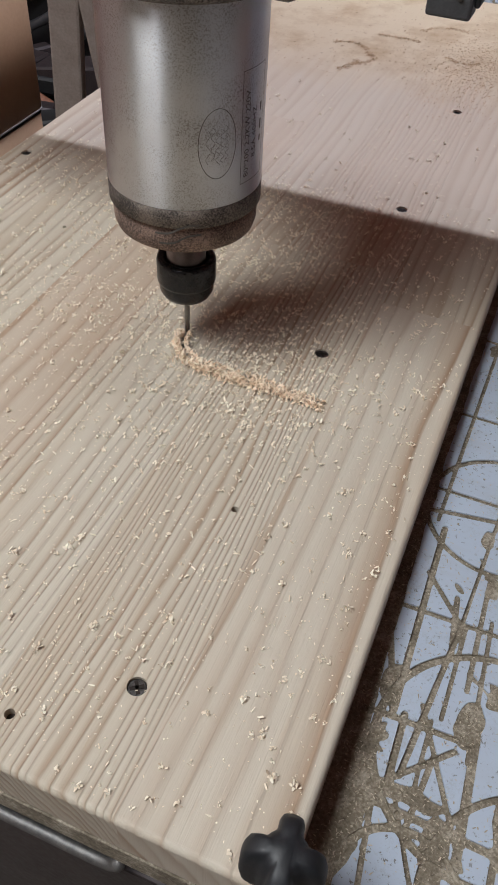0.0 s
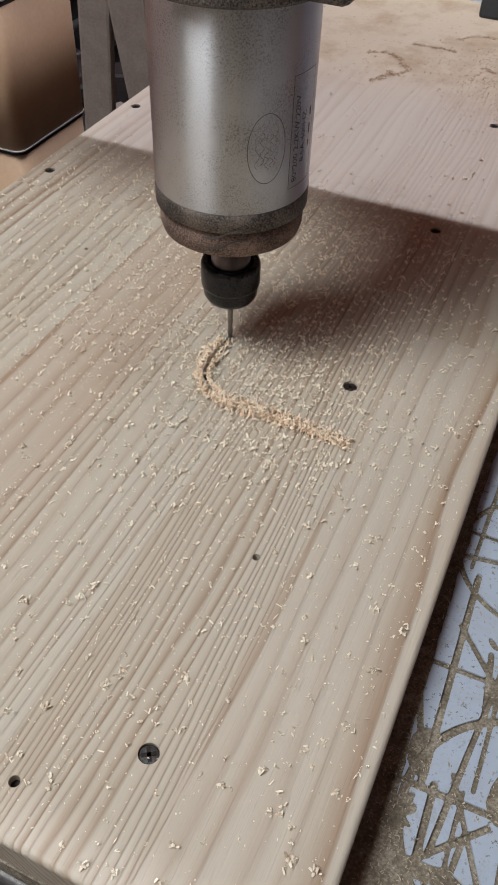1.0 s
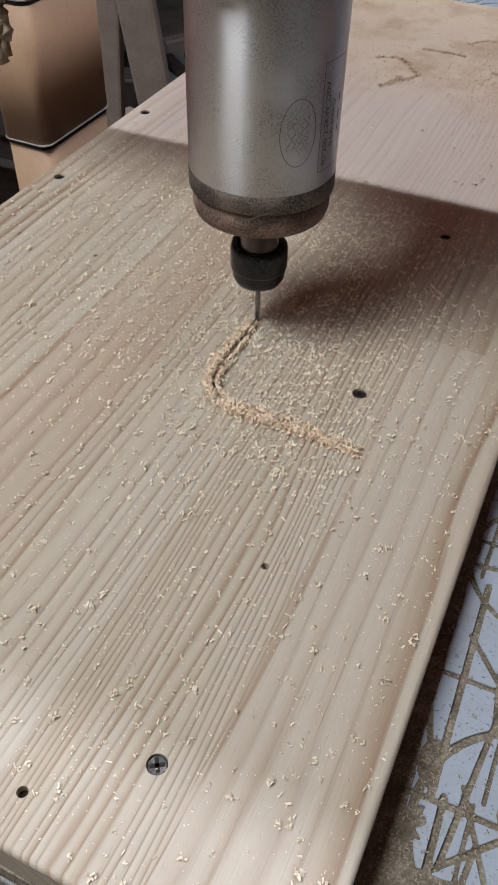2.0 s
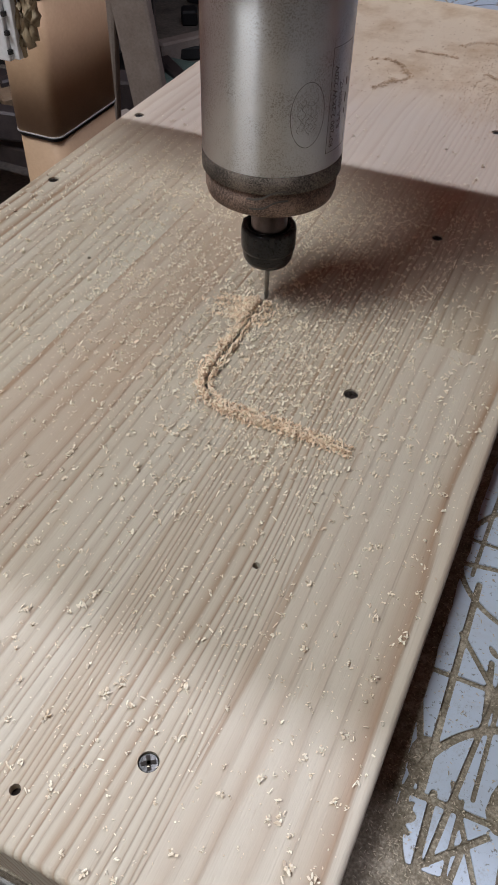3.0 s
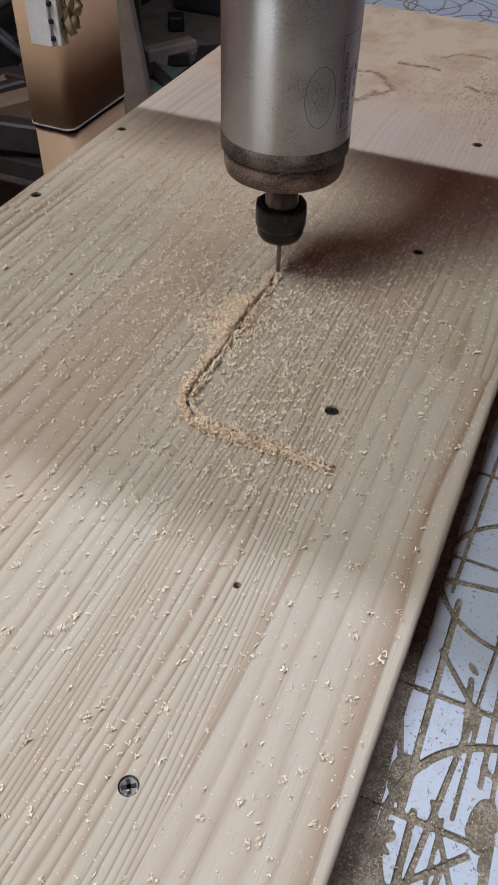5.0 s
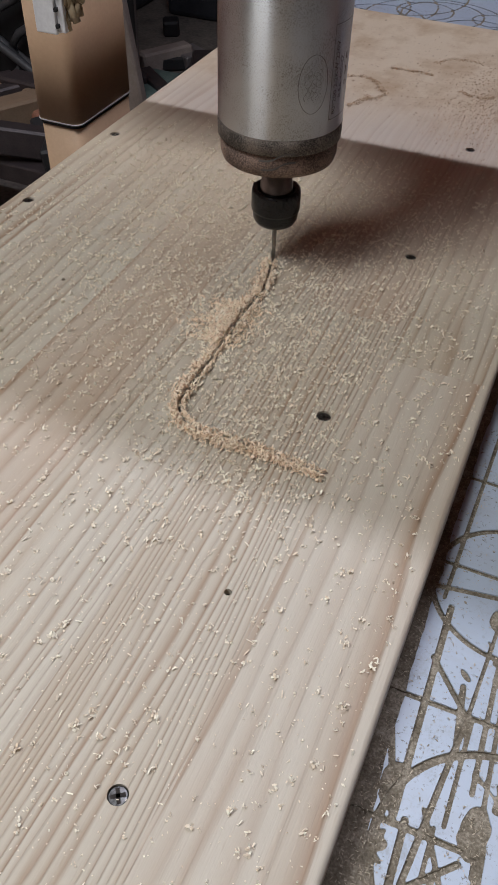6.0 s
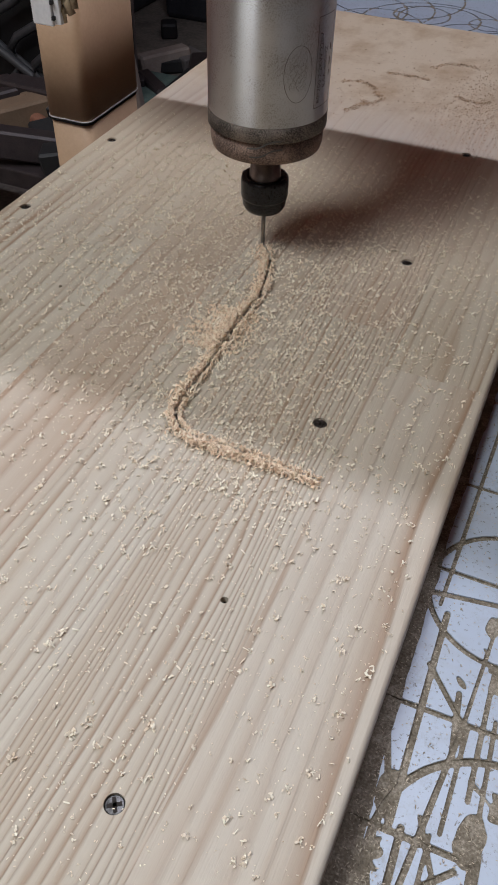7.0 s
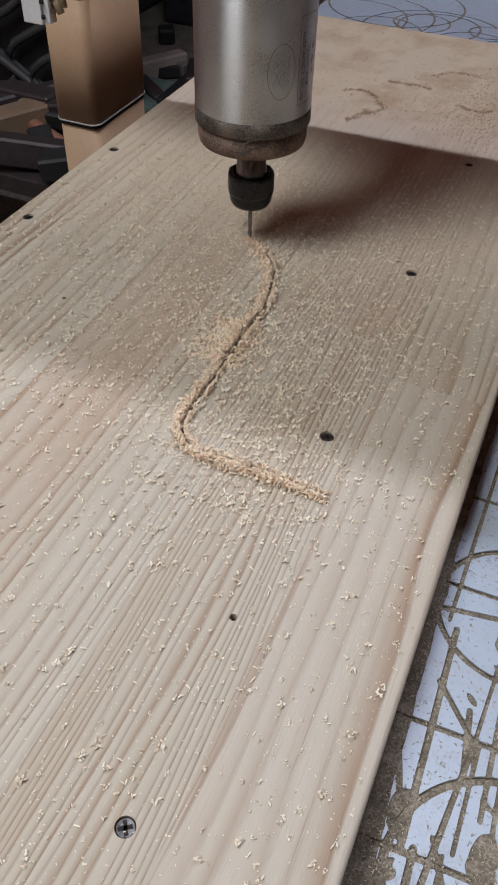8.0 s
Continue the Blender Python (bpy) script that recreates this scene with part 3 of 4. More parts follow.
def rounded_post(x0, x1, y0, y1, z0, z1, r):
    """A hollow section standing upright, with rounded corners."""
    bm = bmesh.new()
    ring = []
    for cx, cy, a0 in ((x1 - r, y1 - r, 0), (x0 + r, y1 - r, 90), (x0 + r, y0 + r, 180), (x1 - r, y0 + r, 270)):
        for k in range(7):
            a = math.radians(a0 + 15 * k)
            ring.append((cx + r * math.cos(a), cy + r * math.sin(a)))
    lo = [bm.verts.new((x, y, z0)) for x, y in ring]
    hi = [bm.verts.new((x, y, z1)) for x, y in ring]
    for k in range(len(ring)):
        j = (k + 1) % len(ring)
        bm.faces.new((lo[k], lo[j], hi[j], hi[k])).smooth = True
    bm.faces.new(lo[::-1])
    bm.faces.new(hi)
    return bm


def gantry():
    t = thing("gantry", "beige painted steel gantry of the milling machine", "machine gantry")
    for sx, lab in ((-1, ""), (1, "")):
        x0, x1 = (-0.372, -0.318) if sx < 0 else (0.72, 0.774)
        part("upright", rounded_post( x0, x1, 0.2125, 0.3265, -0.043, 0.0800, 0.0105), BEIGE, t, lab)
        part("upper_upright", rounded_post(x0 + 0.001, x1 - 0.001, 0.2135, 0.3255, 0.0855, 0.60, 0.0105), BEIGE, t)
        part("gasket", rounded_post(x0 + 0.0005, x1 - 0.0006, 0.2132, 0.3258, 0.0800, 0.0838, 0.0105), GASKET, t, "black rubber gasket")
        part("sealant_bead", rounded_post(x0 - 0.0004, x1 + 0.0004, 0.2121, 0.3269, 0.0838, 0.0855, 0.0105), SEAL, t, "pale bead of sealant")
        part("foot", rounded_post( x0 + 0.001, x1 - 0.001, 0.2150, 0.3250, -0.36, -0.0478, 0.0105), BEIGE, t)
        part("gasket", rounded_post( x0 + 0.0005, x1 - 0.0006, 0.2132, 0.3258, -0.0478, -0.0446, 0.0105), GASKET, t, "black rubber gasket")
        part("sealant_bead", rounded_post( x0 - 0.0004, x1 + 0.0004, 0.2121, 0.3269, -0.0446, -0.0430, 0.0105), SEAL, t, "pale bead of sealant")
    # out of view; its red is added to tint the shade below
    part("beam", box(bmesh.new(), -0.316, 0.714, -0.1005, 0.1005, 0.224, 0.55, 0.006, 2, pose(0, 0.1505, 0, 0, 0, 1.8)), BOUNCE_RED, t, "unseen cross beam, coloured red to bounce warm light")
    # unseen block, added to set the near edge of the gantry's shadow
    part("shadow_block", box(bmesh.new(), -0.55, 0.62, 0.038, 0.20, 0.5505, 0.71, 0.004, 2), DARK_STEEL, t, "unseen dark block added to cast the near shadow edge")
    return t


GANTRY = gantry()


def spindle():
    t = thing("spindle_carriage", "steel spindle motor with collet and cutter on its carriage", "spindle motor")
    body = part("motor_body", lathe([(0.0397, 0.1060), (0.0400, 0.1064), (0.0400, 0.300), (0.039, 0.301), (0.0, 0.301)], 128), STEEL, t, "turned stainless steel body", True)
    part("lower_band", lathe([(0.0385, 0.0954), (0.0402, 0.0962), (0.0402, 0.1058), (0.0396, 0.1063), (0.0, 0.1063)], 96), BAND, t, "dusty dark cast band", True)
    part("end_ring", lathe([(0.0, 0.0800), (0.0345, 0.0800), (0.0372, 0.0812), (0.0383, 0.0850), (0.0385, 0.0956), (0.0, 0.0957)], 96), RING, t, "dusty brownish end ring", True)
    part("shaft", lathe([(0.0112, 0.050), (0.0112, 0.0600), (0.0106, 0.0604), (0.0106, 0.0805), (0.0, 0.0806)], 48), SHAFT, t, "ground steel shaft", True)
    nut = part("collet_nut", lathe([(0.0040, 0.0302), (0.0118, 0.0302), (0.0138, 0.0312), (0.0156, 0.0345), (0.0161, 0.0398), (0.01615, 0.0404), (0.0168, 0.0408), (0.0171, 0.0425),
                                    (0.0171, 0.0535), (0.0167, 0.0553), (0.0156, 0.0561), (0.0134, 0.0561), (0.0130, 0.0545), (0.0112, 0.0530)], 72), BLACK_OXIDE, t, "black round collet nut", True)
    for k in range(6):
        a = k * math.tau / 6
        # wrench slot shown by its shade alone, a black inset
        part("slot_shade", box(bmesh.new(), 0.0160, 0.01712, -0.0016, 0.0016, 0.0490, 0.0556, 0.0003, 1, pose(0, 0, 0, 0, 0, math.degrees(a))), GASKET, nut)
    part("collet", lathe([(0.0016, 0.0296), (0.0052, 0.0294), (0.0056, 0.0305), (0.0, 0.031)], 32), SHAFT, nut, "steel collet")
    # cutter: plain shank, then two turning flutes
    bm = lathe([(0.0, -0.005), (0.0013, -0.005), (0.0013, 0.0105), (0.0016, 0.0115), (0.0016, 0.0300), (0.0, 0.0300)], 20)
    for half in (0, math.pi):
        prev = None
        for i in range(15):
            z, a = -0.004 + i * 0.0011, half + i * 0.45
            row = [bm.verts.new((r * math.cos(a + s), r * math.sin(a + s), z)) for r, s in ((0.0003, 0.0), (0.0016, 0.35), (0.00165, -0.35), (0.0003, -1.4))]
            if prev:
                for q in range(4):
                    bm.faces.new((prev[q], prev[(q + 1) % 4], row[(q + 1) % 4], row[q]))
            prev = row
    part("cutter", bm, CARBIDE, t, "thin carbide end mill", True)
    # clamp above the body, with its bolt lug
    bm = lathe([(0.0402, 0.2005), (0.0440, 0.2000), (0.0455, 0.2015), (0.0455, 0.262), (0.0402, 0.263)], 72)
    box(bm, 0.036, 0.060, -0.020, 0.010, 0.2004, 0.262, 0.004)
    box(bm, -0.055, 0.055, 0.020, 0.058, 0.2006, 0.262, 0.003)
    part("clamp", bm, BAND, t, "cast aluminium motor clamp")
    # red here is added for bounce light too
    part("carriage_plate", box(bmesh.new(), -0.075, 0.075, 0.060, 0.078, 0.205, 0.55, 0.003), BOUNCE_RED, t, "carriage plate coloured red to bounce warm light")
    part("slide_block", box(bmesh.new(), -0.06, 0.06, 0.078, 0.10, 0.26, 0.52, 0.003), DARK_STEEL, t)
    # end switch and its arm
    sw = part("end_switch", box(bmesh.new(), 0.101, 0.122, 0.044, 0.058, 0.1865, 0.216, 0.0015), GREY_PLASTIC, t, "dark grey plastic end switch")
    part("switch_cap", box(bmesh.new(), 0.1222, 0.1250, 0.046, 0.064, 0.192, 0.220, 0.001), BLACK_PLASTIC, sw)
    part("switch_screw", lathe([(0.0, -0.0004), (0.0014, -0.0004), (0.0014, 0.0008), (0.0, 0.001)], 12), SCREW, sw).matrix_local = pose(0.116, 0.0440, 0.196, 90, 0, 0)
    part("switch_arm", box(bmesh.new(), 0.060, 0.1005, 0.050, 0.056, 0.1925, 0.1985, 0.001), DARK_STEEL, t)
    # white holder with dried glue
    hold = part("glue_holder", box(bmesh.new(), -0.0990, -0.0860, -0.1080, -0.0985, 0.1715, 0.208, 0.0008), WHITE_PLASTIC, t, "white plastic holder")
    part("clip", box(bmesh.new(), -0.0858, -0.0815, -0.1065, -0.1000, 0.1725, 0.208, 0.0006), WHITE_PLASTIC, hold)
    for z in (0.175, 0.183, 0.191):
        # notches aren't cut; small black boxes give their shade
        part("notch_shade", box(bmesh.new(), -0.0860, -0.0845, -0.1086, -0.1064, z, z + 0.002), GASKET, hold)
    rng = random.Random(8)
    for k in range(5):
        z0 = 0.172 + 0.005 * rng.random() + 0.003 * k
        pts = [(-0.0815 + 0.0024 * k + 0.0012 * math.sin(s * 2.4 + k), -0.103 + 0.001 * rng.uniform(-1, 1), 0.206 - (0.206 - z0) * s / 5) for s in range(6)]
        part("glue_strand", tube(pts, 0.0016 + 0.0006 * rng.random(), 8), GLUE, hold, "ragged brown dried glue", True)
    return t, body


CARRIAGE, BODY = spindle()


def on_body(bm, angle, z, r=0.04006):
    """Bends a flat drawing (x along, y across, metres) round the motor body; its x runs up the body."""
    for v in bm.verts:
        u, w = v.co.x, v.co.y
        a = angle - w / 0.0401
        v.co = Vector((r * math.cos(a), r * math.sin(a), z + u))
    return bm


def flat_line(bm, pts, width, closed=False):
    ps = [Vector((*p, 0)) for p in pts]
    n = len(ps)
    rows = []
    for i, p in enumerate(ps):
        a = ps[(i - 1) % n] if closed or i else p
        b = ps[(i + 1) % n] if closed or i < n - 1 else p
        d = (b - a).normalized()
        s = Vector((-d.y, d.x, 0)) * width / 2
        rows.append((bm.verts.new(p + s), bm.verts.new(p - s)))
    for i in range(n if closed else n - 1):
        a, b = rows[i], rows[(i + 1) % n]
        bm.faces.new((a[0], a[1], b[1], b[0]))
    return bm


def engraving():
    logo_a, label_a = math.radians(-41), math.radians(-8)
    bm = flat_line(bmesh.new(), [(0.0168 * math.cos(k * math.tau / 48), 0.0098 * math.sin(k * math.tau / 48)) for k in range(48)], 0.0003, True)
    for k in range(5):
        flat_line(bm, [(-0.009 + 0.0009 * s + 0.0015 * math.sin(k * 2.1), 0.0011 * math.sin(s * (0.7 + 0.25 * k) + 2 * k) + 0.0050 - 0.0024 * k) for s in range(19)], 0.00018)
    part("engraved_oval", on_body(bm, logo_a, 0.1385), INK, BODY, "engraved oval mark")
    bm = bmesh.new()
    for a, b in (((-0.027, -0.0095), (0.027, -0.0095)), ((-0.027, 0.0095), (0.027, 0.0095)), ((-0.027, -0.0095), (-0.027, 0.0095)), ((0.027, -0.0095), (0.027, 0.0095))):
        flat_line(bm, [(a[0] + (b[0] - a[0]) * s / 10, a[1] + (b[1] - a[1]) * s / 10) for s in range(11)], 0.0003)
    flat_line(bm, [(-0.010 + 0.001 * s, -0.0062) for s in range(4)], 0.0016)
    flat_line(bm, [(-0.004 + 0.001 * s, -0.0062) for s in range(6)], 0.0016)
    flat_line(bm, [(0.005 + 0.001 * s, -0.0062) for s in range(5)], 0.0016)
    part("engraved_frame", on_body(bm, label_a, 0.1420), INK, BODY, "engraved frame with lettering")
    for text, x, y in (("80*200 2.2KW 220V", -0.0245, 0.0040), ("8.5A 400HZ", -0.016, -0.0016)):
        cu = bpy.data.curves.new("lettering", "FONT")
        cu.body, cu.size, cu.resolution_u = text, 0.0050, 2
        tmp = new("lettering_source", cu)
        bm = bmesh.new()
        me = tmp.to_mesh()
        bm.from_mesh(me)
        tmp.to_mesh_clear()
        bpy.data.objects.remove(tmp)
        bmesh.ops.translate(bm, vec=(x, y, 0), verts=bm.verts)
        part("lettering", on_body(bm, label_a, 0.1420), INK, BODY, "small engraved lettering")


    for k, (a, z, r) in enumerate(((-70, 0.0955, 0.04032), (-68, 0.0890, 0.0386))):
        bm = flat_line(bmesh.new(), [(-0.0028 * math.tanh((s - 7) * 0.35), -0.011 + 0.0016 * s) for s in range(15)], 0.0011)
        part("scratch", on_body(bm, math.radians(a), z, r), INK, CARRIAGE, "dark deep scratch in the dust")


engraving()


def star_knob():
    t = thing("clamp_knob", "black plastic star knob of a clamp at the board corner", "knob", at=(0.1640, -0.2685, -0.0245))
    bm = bmesh.new()
    n, top, bot = 80, [], []
    for z, s in ((0.034, 0.78), (0.038, 0.93), (0.045, 1.0), (0.055, 0.98), (0.0605, 0.90), (0.0640, 0.72), (0.0655, 0.45)):
        row = []
        for k in range(n):
            a = k * math.tau / n
            r = (0.0118 + 0.0028 * math.tanh(2.5 * math.cos(4 * a - 0.5))) * s
            row.append(bm.verts.new((r * math.cos(a), r * math.sin(a), z)))
        if top:
            for k in range(n):
                bm.faces.new((top[k], top[(k + 1) % n], row[(k + 1) % n], row[k]))
        else:
            bm.faces.new(row[::-1])
        top = row
    bm.faces.new(top)
    part("grip", bm, BLACK_PLASTIC, t, "", True)
    part("threaded_rod", lathe([(0.0, 0.0), (0.003, 0.0), (0.003, 0.042), (0.0, 0.042)], 16), DARK_STEEL, t, "steel threaded rod")
    return t


star_knob()

# ---- chips ----


def flake(rng, cx, cy, cz, length, width, verts, faces, tilt=0.5):
    """One small bent shaving."""
    a, b, c = rng.uniform(0, math.tau), rng.uniform(-tilt, tilt), rng.uniform(-tilt, tilt)
    ca, sa = math.cos(a), math.sin(a)
    curl = rng.uniform(0.1, 0.6) * length
    o = len(verts)
    for i in range(3):
        s = (i - 1) * length / 2
        z = curl * (0.25 - (i - 1) ** 2 * 0.25) + s * b
        w = width * (0.5 if i == 1 else rng.uniform(0.15, 0.5))
        for q in (-1, 1):
            verts.append((cx + ca * s - sa * q * w, cy + sa * s + ca * q * w, cz + z + q * w * c))
    faces += [(o, o + 1, o + 3, o + 2), (o + 2, o + 3, o + 5, o + 4)]


def on_board(x, y, m=0.004):
    return XL + m < x < XR - m and YN + m < y < YF - m


BATCHES = [([], []) for _ in range(16)]


def scatter():
    rng = random.Random(11)
    verts, faces = [], []
    ts = [k * 0.01 for k in range(801)]
    ys = [spindle_at(t)[1] for t in ts]

    def bin_of(x, y):
        """Which batch of chips: those far ahead of the cutter come down as it draws nearer."""
        if y > 0.165:
            t = float(np.interp(y - 0.19 + rng.gauss(0, 0.018), ys, ts)) if rng.random() < 0.92 else 0.0
        elif y > 0.03 and rng.random() < 0.55:
            t = rng.uniform(0, 8) * min(1.0, y / 0.14)
        else:
            t = 0.0
        return BATCHES[min(len(BATCHES) - 1, int(t / 8 * len(BATCHES)))] if t > 0.05 else (verts, faces)

    # small clusters over the whole board, denser about the cut
    def cluster(x, y, grow=1.0):
        size = rng.choice((0.35, 0.45, 0.6, 0.7, 0.85, 1.1)) * grow
        into = bin_of(x, y)
        for _ in range(rng.choice((2, 3, 4, 6, 8))):
            px, py = x + rng.gauss(0, 0.0009 * size), y + rng.gauss(0, 0.0009 * size)
            if on_board(px, py) and all((px - q[0]) ** 2 + (py - q[1]) ** 2 > 0.0052 ** 2 for q in SCREWS + HOLES):
                flake(rng, px, py, 0.0003 + 0.0015 * rng.random() * size, rng.uniform(0.0008, 0.0021) * size, rng.uniform(0.0005, 0.0011) * size, into[0], into[1], 0.9)

    for _ in range(2500):
        cluster(rng.uniform(XL, XR), rng.uniform(YN, 0.24))
    for _ in range(110):
        cluster(rng.uniform(XL, XR), rng.uniform(YN, 0.10), 1.25)
    for sx, sy, sig, count in ((0.045, -0.020, 0.040, 950), (0.0, 0.05, 0.05, 1100), (-0.06, 0.11, 0.08, 2500), (0.05, 0.10, 0.05, 1000), (-0.09, 0.22, 0.08, 2600), (0.05, 0.22, 0.06, 1500), (-0.06, 0.32, 0.09, 1700), (0.09, 0.31, 0.06, 500)):
        for _ in range(count):
            x, y = rng.gauss(sx, sig), rng.gauss(sy, sig)
            if y < 0.41:
                cluster(x, y)
    # tiny crumbs
    for _ in range(5200):
        x, y = rng.uniform(XL, XR), rng.uniform(YN, 0.30)
        into = bin_of(x, y)
        if on_board(x, y):
            flake(rng, x, y, 0.0003, rng.uniform(0.0004, 0.0011), rng.uniform(0.0003, 0.0006), into[0], into[1])
    # larger shavings
    for _ in range(260):
        x, y = rng.uniform(XL, XR), rng.uniform(YN, 0.19)
        if on_board(x, y):
            flake(rng, x, y, 0.0009, rng.uniform(0.0018, 0.0036), rng.uniform(0.0004, 0.0008), verts, faces)
    tagged(raw("wood_chips", verts, faces, CHIP), "pale fine wood chips strewn over the pine board", "wood chips", kind="stuff")
    # chips on the bed beside the board
    verts, faces = [], []
    for k in range(9000):
        x, y = XR + 0.002 + rng.uniform(0, 0.09), rng.uniform(-0.27, 0.10 if k % 3 else 0.70)
        if k % 5 and not (x < XR + 0.016 or y < -0.14):
            continue
        flake(rng, x, y, BED_Z - 0.0003, rng.uniform(0.0004, 0.0015), rng.uniform(0.0002, 0.0005), verts, faces)
    for _ in range(2200):
        flake(rng, XR + 0.004 + rng.uniform(0, 0.09), rng.uniform(-0.27, 0.45), BED_Z + 0.0004, rng.uniform(0.0005, 0.0018), rng.uniform(0.0003, 0.0007), verts, faces)
    tagged(raw("bed_chips", verts, faces, DULL), "dull wood chips strewn over the machine bed", "wood chips", kind="stuff")
    # brown sawdust at the far end, in swept streaks
    verts, faces = [], []
    for cx, cy, sx, sy, count in ((0.085, 0.52, 0.03, 0.055, 2600), (0.11, 0.60, 0.03, 0.05, 900), (0.0, 0.56, 0.09, 0.07, 450), (-0.02, 0.47, 0.06, 0.03, 120)):
        for _ in range(count):
            x, y = rng.gauss(cx, sx), rng.gauss(cy, sy)
            if on_board(x, y):
                flake(rng, x, y, 0.0004, rng.uniform(0.0006, 0.0022), rng.uniform(0.0004, 0.0011), verts, faces)
    for cx, cy, r, a0, a1 in ((-0.045, 0.495, 0.018, -1.3, 1.2), (-0.060, 0.510, 0.022, 0.3, 2.6), (-0.075, 0.48, 0.035, -0.9, 0.2), (0.03, 0.60, 0.03, 1.0, 3.0), (0.06, 0.55, 0.02, -2.6, -0.5), (-0.02, 0.452, 0.12, 1.35, 1.75)):
        for _ in range(110):
            a = rng.uniform(a0, a1)
            rr = r + rng.gauss(0, 0.0020)
            x, y = cx + rr * math.cos(a), cy + rr * math.sin(a)
            if on_board(x, y):
                flake(rng, x, y, 0.0004, rng.uniform(0.001, 0.003), rng.uniform(0.0006, 0.0014), verts, faces)
    tagged(raw("sawdust", verts, faces, DUST), "brown sawdust in swept streaks on the pine board", "sawdust", kind="stuff")


scatter()
FALLS = []
for k, (vs, fs) in enumerate(BATCHES):
    if vs:
        FALLS.append((tagged(raw("wood_chips", vs, fs, CHIP), "pale fine wood chips fallen ahead of the cutter on the board", "wood chips", "fallen chips", "stuff"), (k + 0.5) * 8 / len(BATCHES)))


def clump(name, p, d, rng, material, group, count=110, spread=0.0042):
    """A short heap of fresh chips beside the cut at p, along d."""
    verts, faces = [], []
    s = np.array((-d[1], d[0]))
    lean = rng.uniform(0.75, 1.3)
    for _ in range(int(count * lean)):
        side = 1 if rng.random() < 0.80 else -1
        off = side * (CUT_R * 0.85 + abs(rng.gauss(0, spread * lean)) * (1.0 if side > 0 else 0.55))
        along = rng.uniform(-0.0045, 0.0045)
        q = s * off + np.array(d) * along
        h = max(0.0, 0.0042 * lean - abs(abs(off) - 0.0034) * 0.50) * rng.random()
        flake(rng, q[0], q[1], 0.0006 + h, rng.uniform(0.0010, 0.0032), rng.uniform(0.0004, 0.0011), verts, faces, 1.1)
    ob = raw(name, verts, faces, material)
    ob.location = (p[0], p[1], 0)
    return tagged(ob, "small heap of fresh wood chips beside the cut groove", "wood chips", group, "stuff")


CLUMPS = []
rng_c = random.Random(21)
for k in range(1, len(OLD_CUT) - 1, 3):
    d = OLD_CUT[k + 1] - OLD_CUT[k - 1]
    clump("chip_heap", OLD_CUT[k], d / np.linalg.norm(d), rng_c, CHIP_WARM, "chip heaps along the cut", 190, 0.0021)
for k in range(1, len(NEW_CUT) - 1, 3):
    d = NEW_CUT[k + 1] - NEW_CUT[k - 1]
    big = 420 if 0.055 < NEW_CUT[k][1] < 0.10 else 135
    ob = clump("chip_heap", NEW_CUT[k], d / np.linalg.norm(d), rng_c, CHIP_WARM, "chip heaps along the cut", big, 0.0100 if big > 200 else 0.0027)
    CLUMPS.append((ob, NEW_CUT[k], pass_time(NEW_CUT[k])))

FLYERS = []
for k in range(36):
    verts, faces = [], []
    flake(rng_c, 0, 0, 0, rng_c.uniform(0.002, 0.0045), rng_c.uniform(0.0008, 0.0014), verts, faces, 0.8)
    ob = tagged(raw("thrown_chip", verts, faces, CHIP_WARM), "single pale wood chip thrown off by the cutter", "wood chip", "thrown chips")
    FLYERS.append((ob, 0.15 + k * 0.21, rng_c.uniform(0, math.tau), rng_c.uniform(0.02, 0.07)))

# ---- things behind the machine ----


def simple(name, label, category, bm, material, smooth=False):
    return tagged(part(name, bm, material, None, "", smooth), label, category)


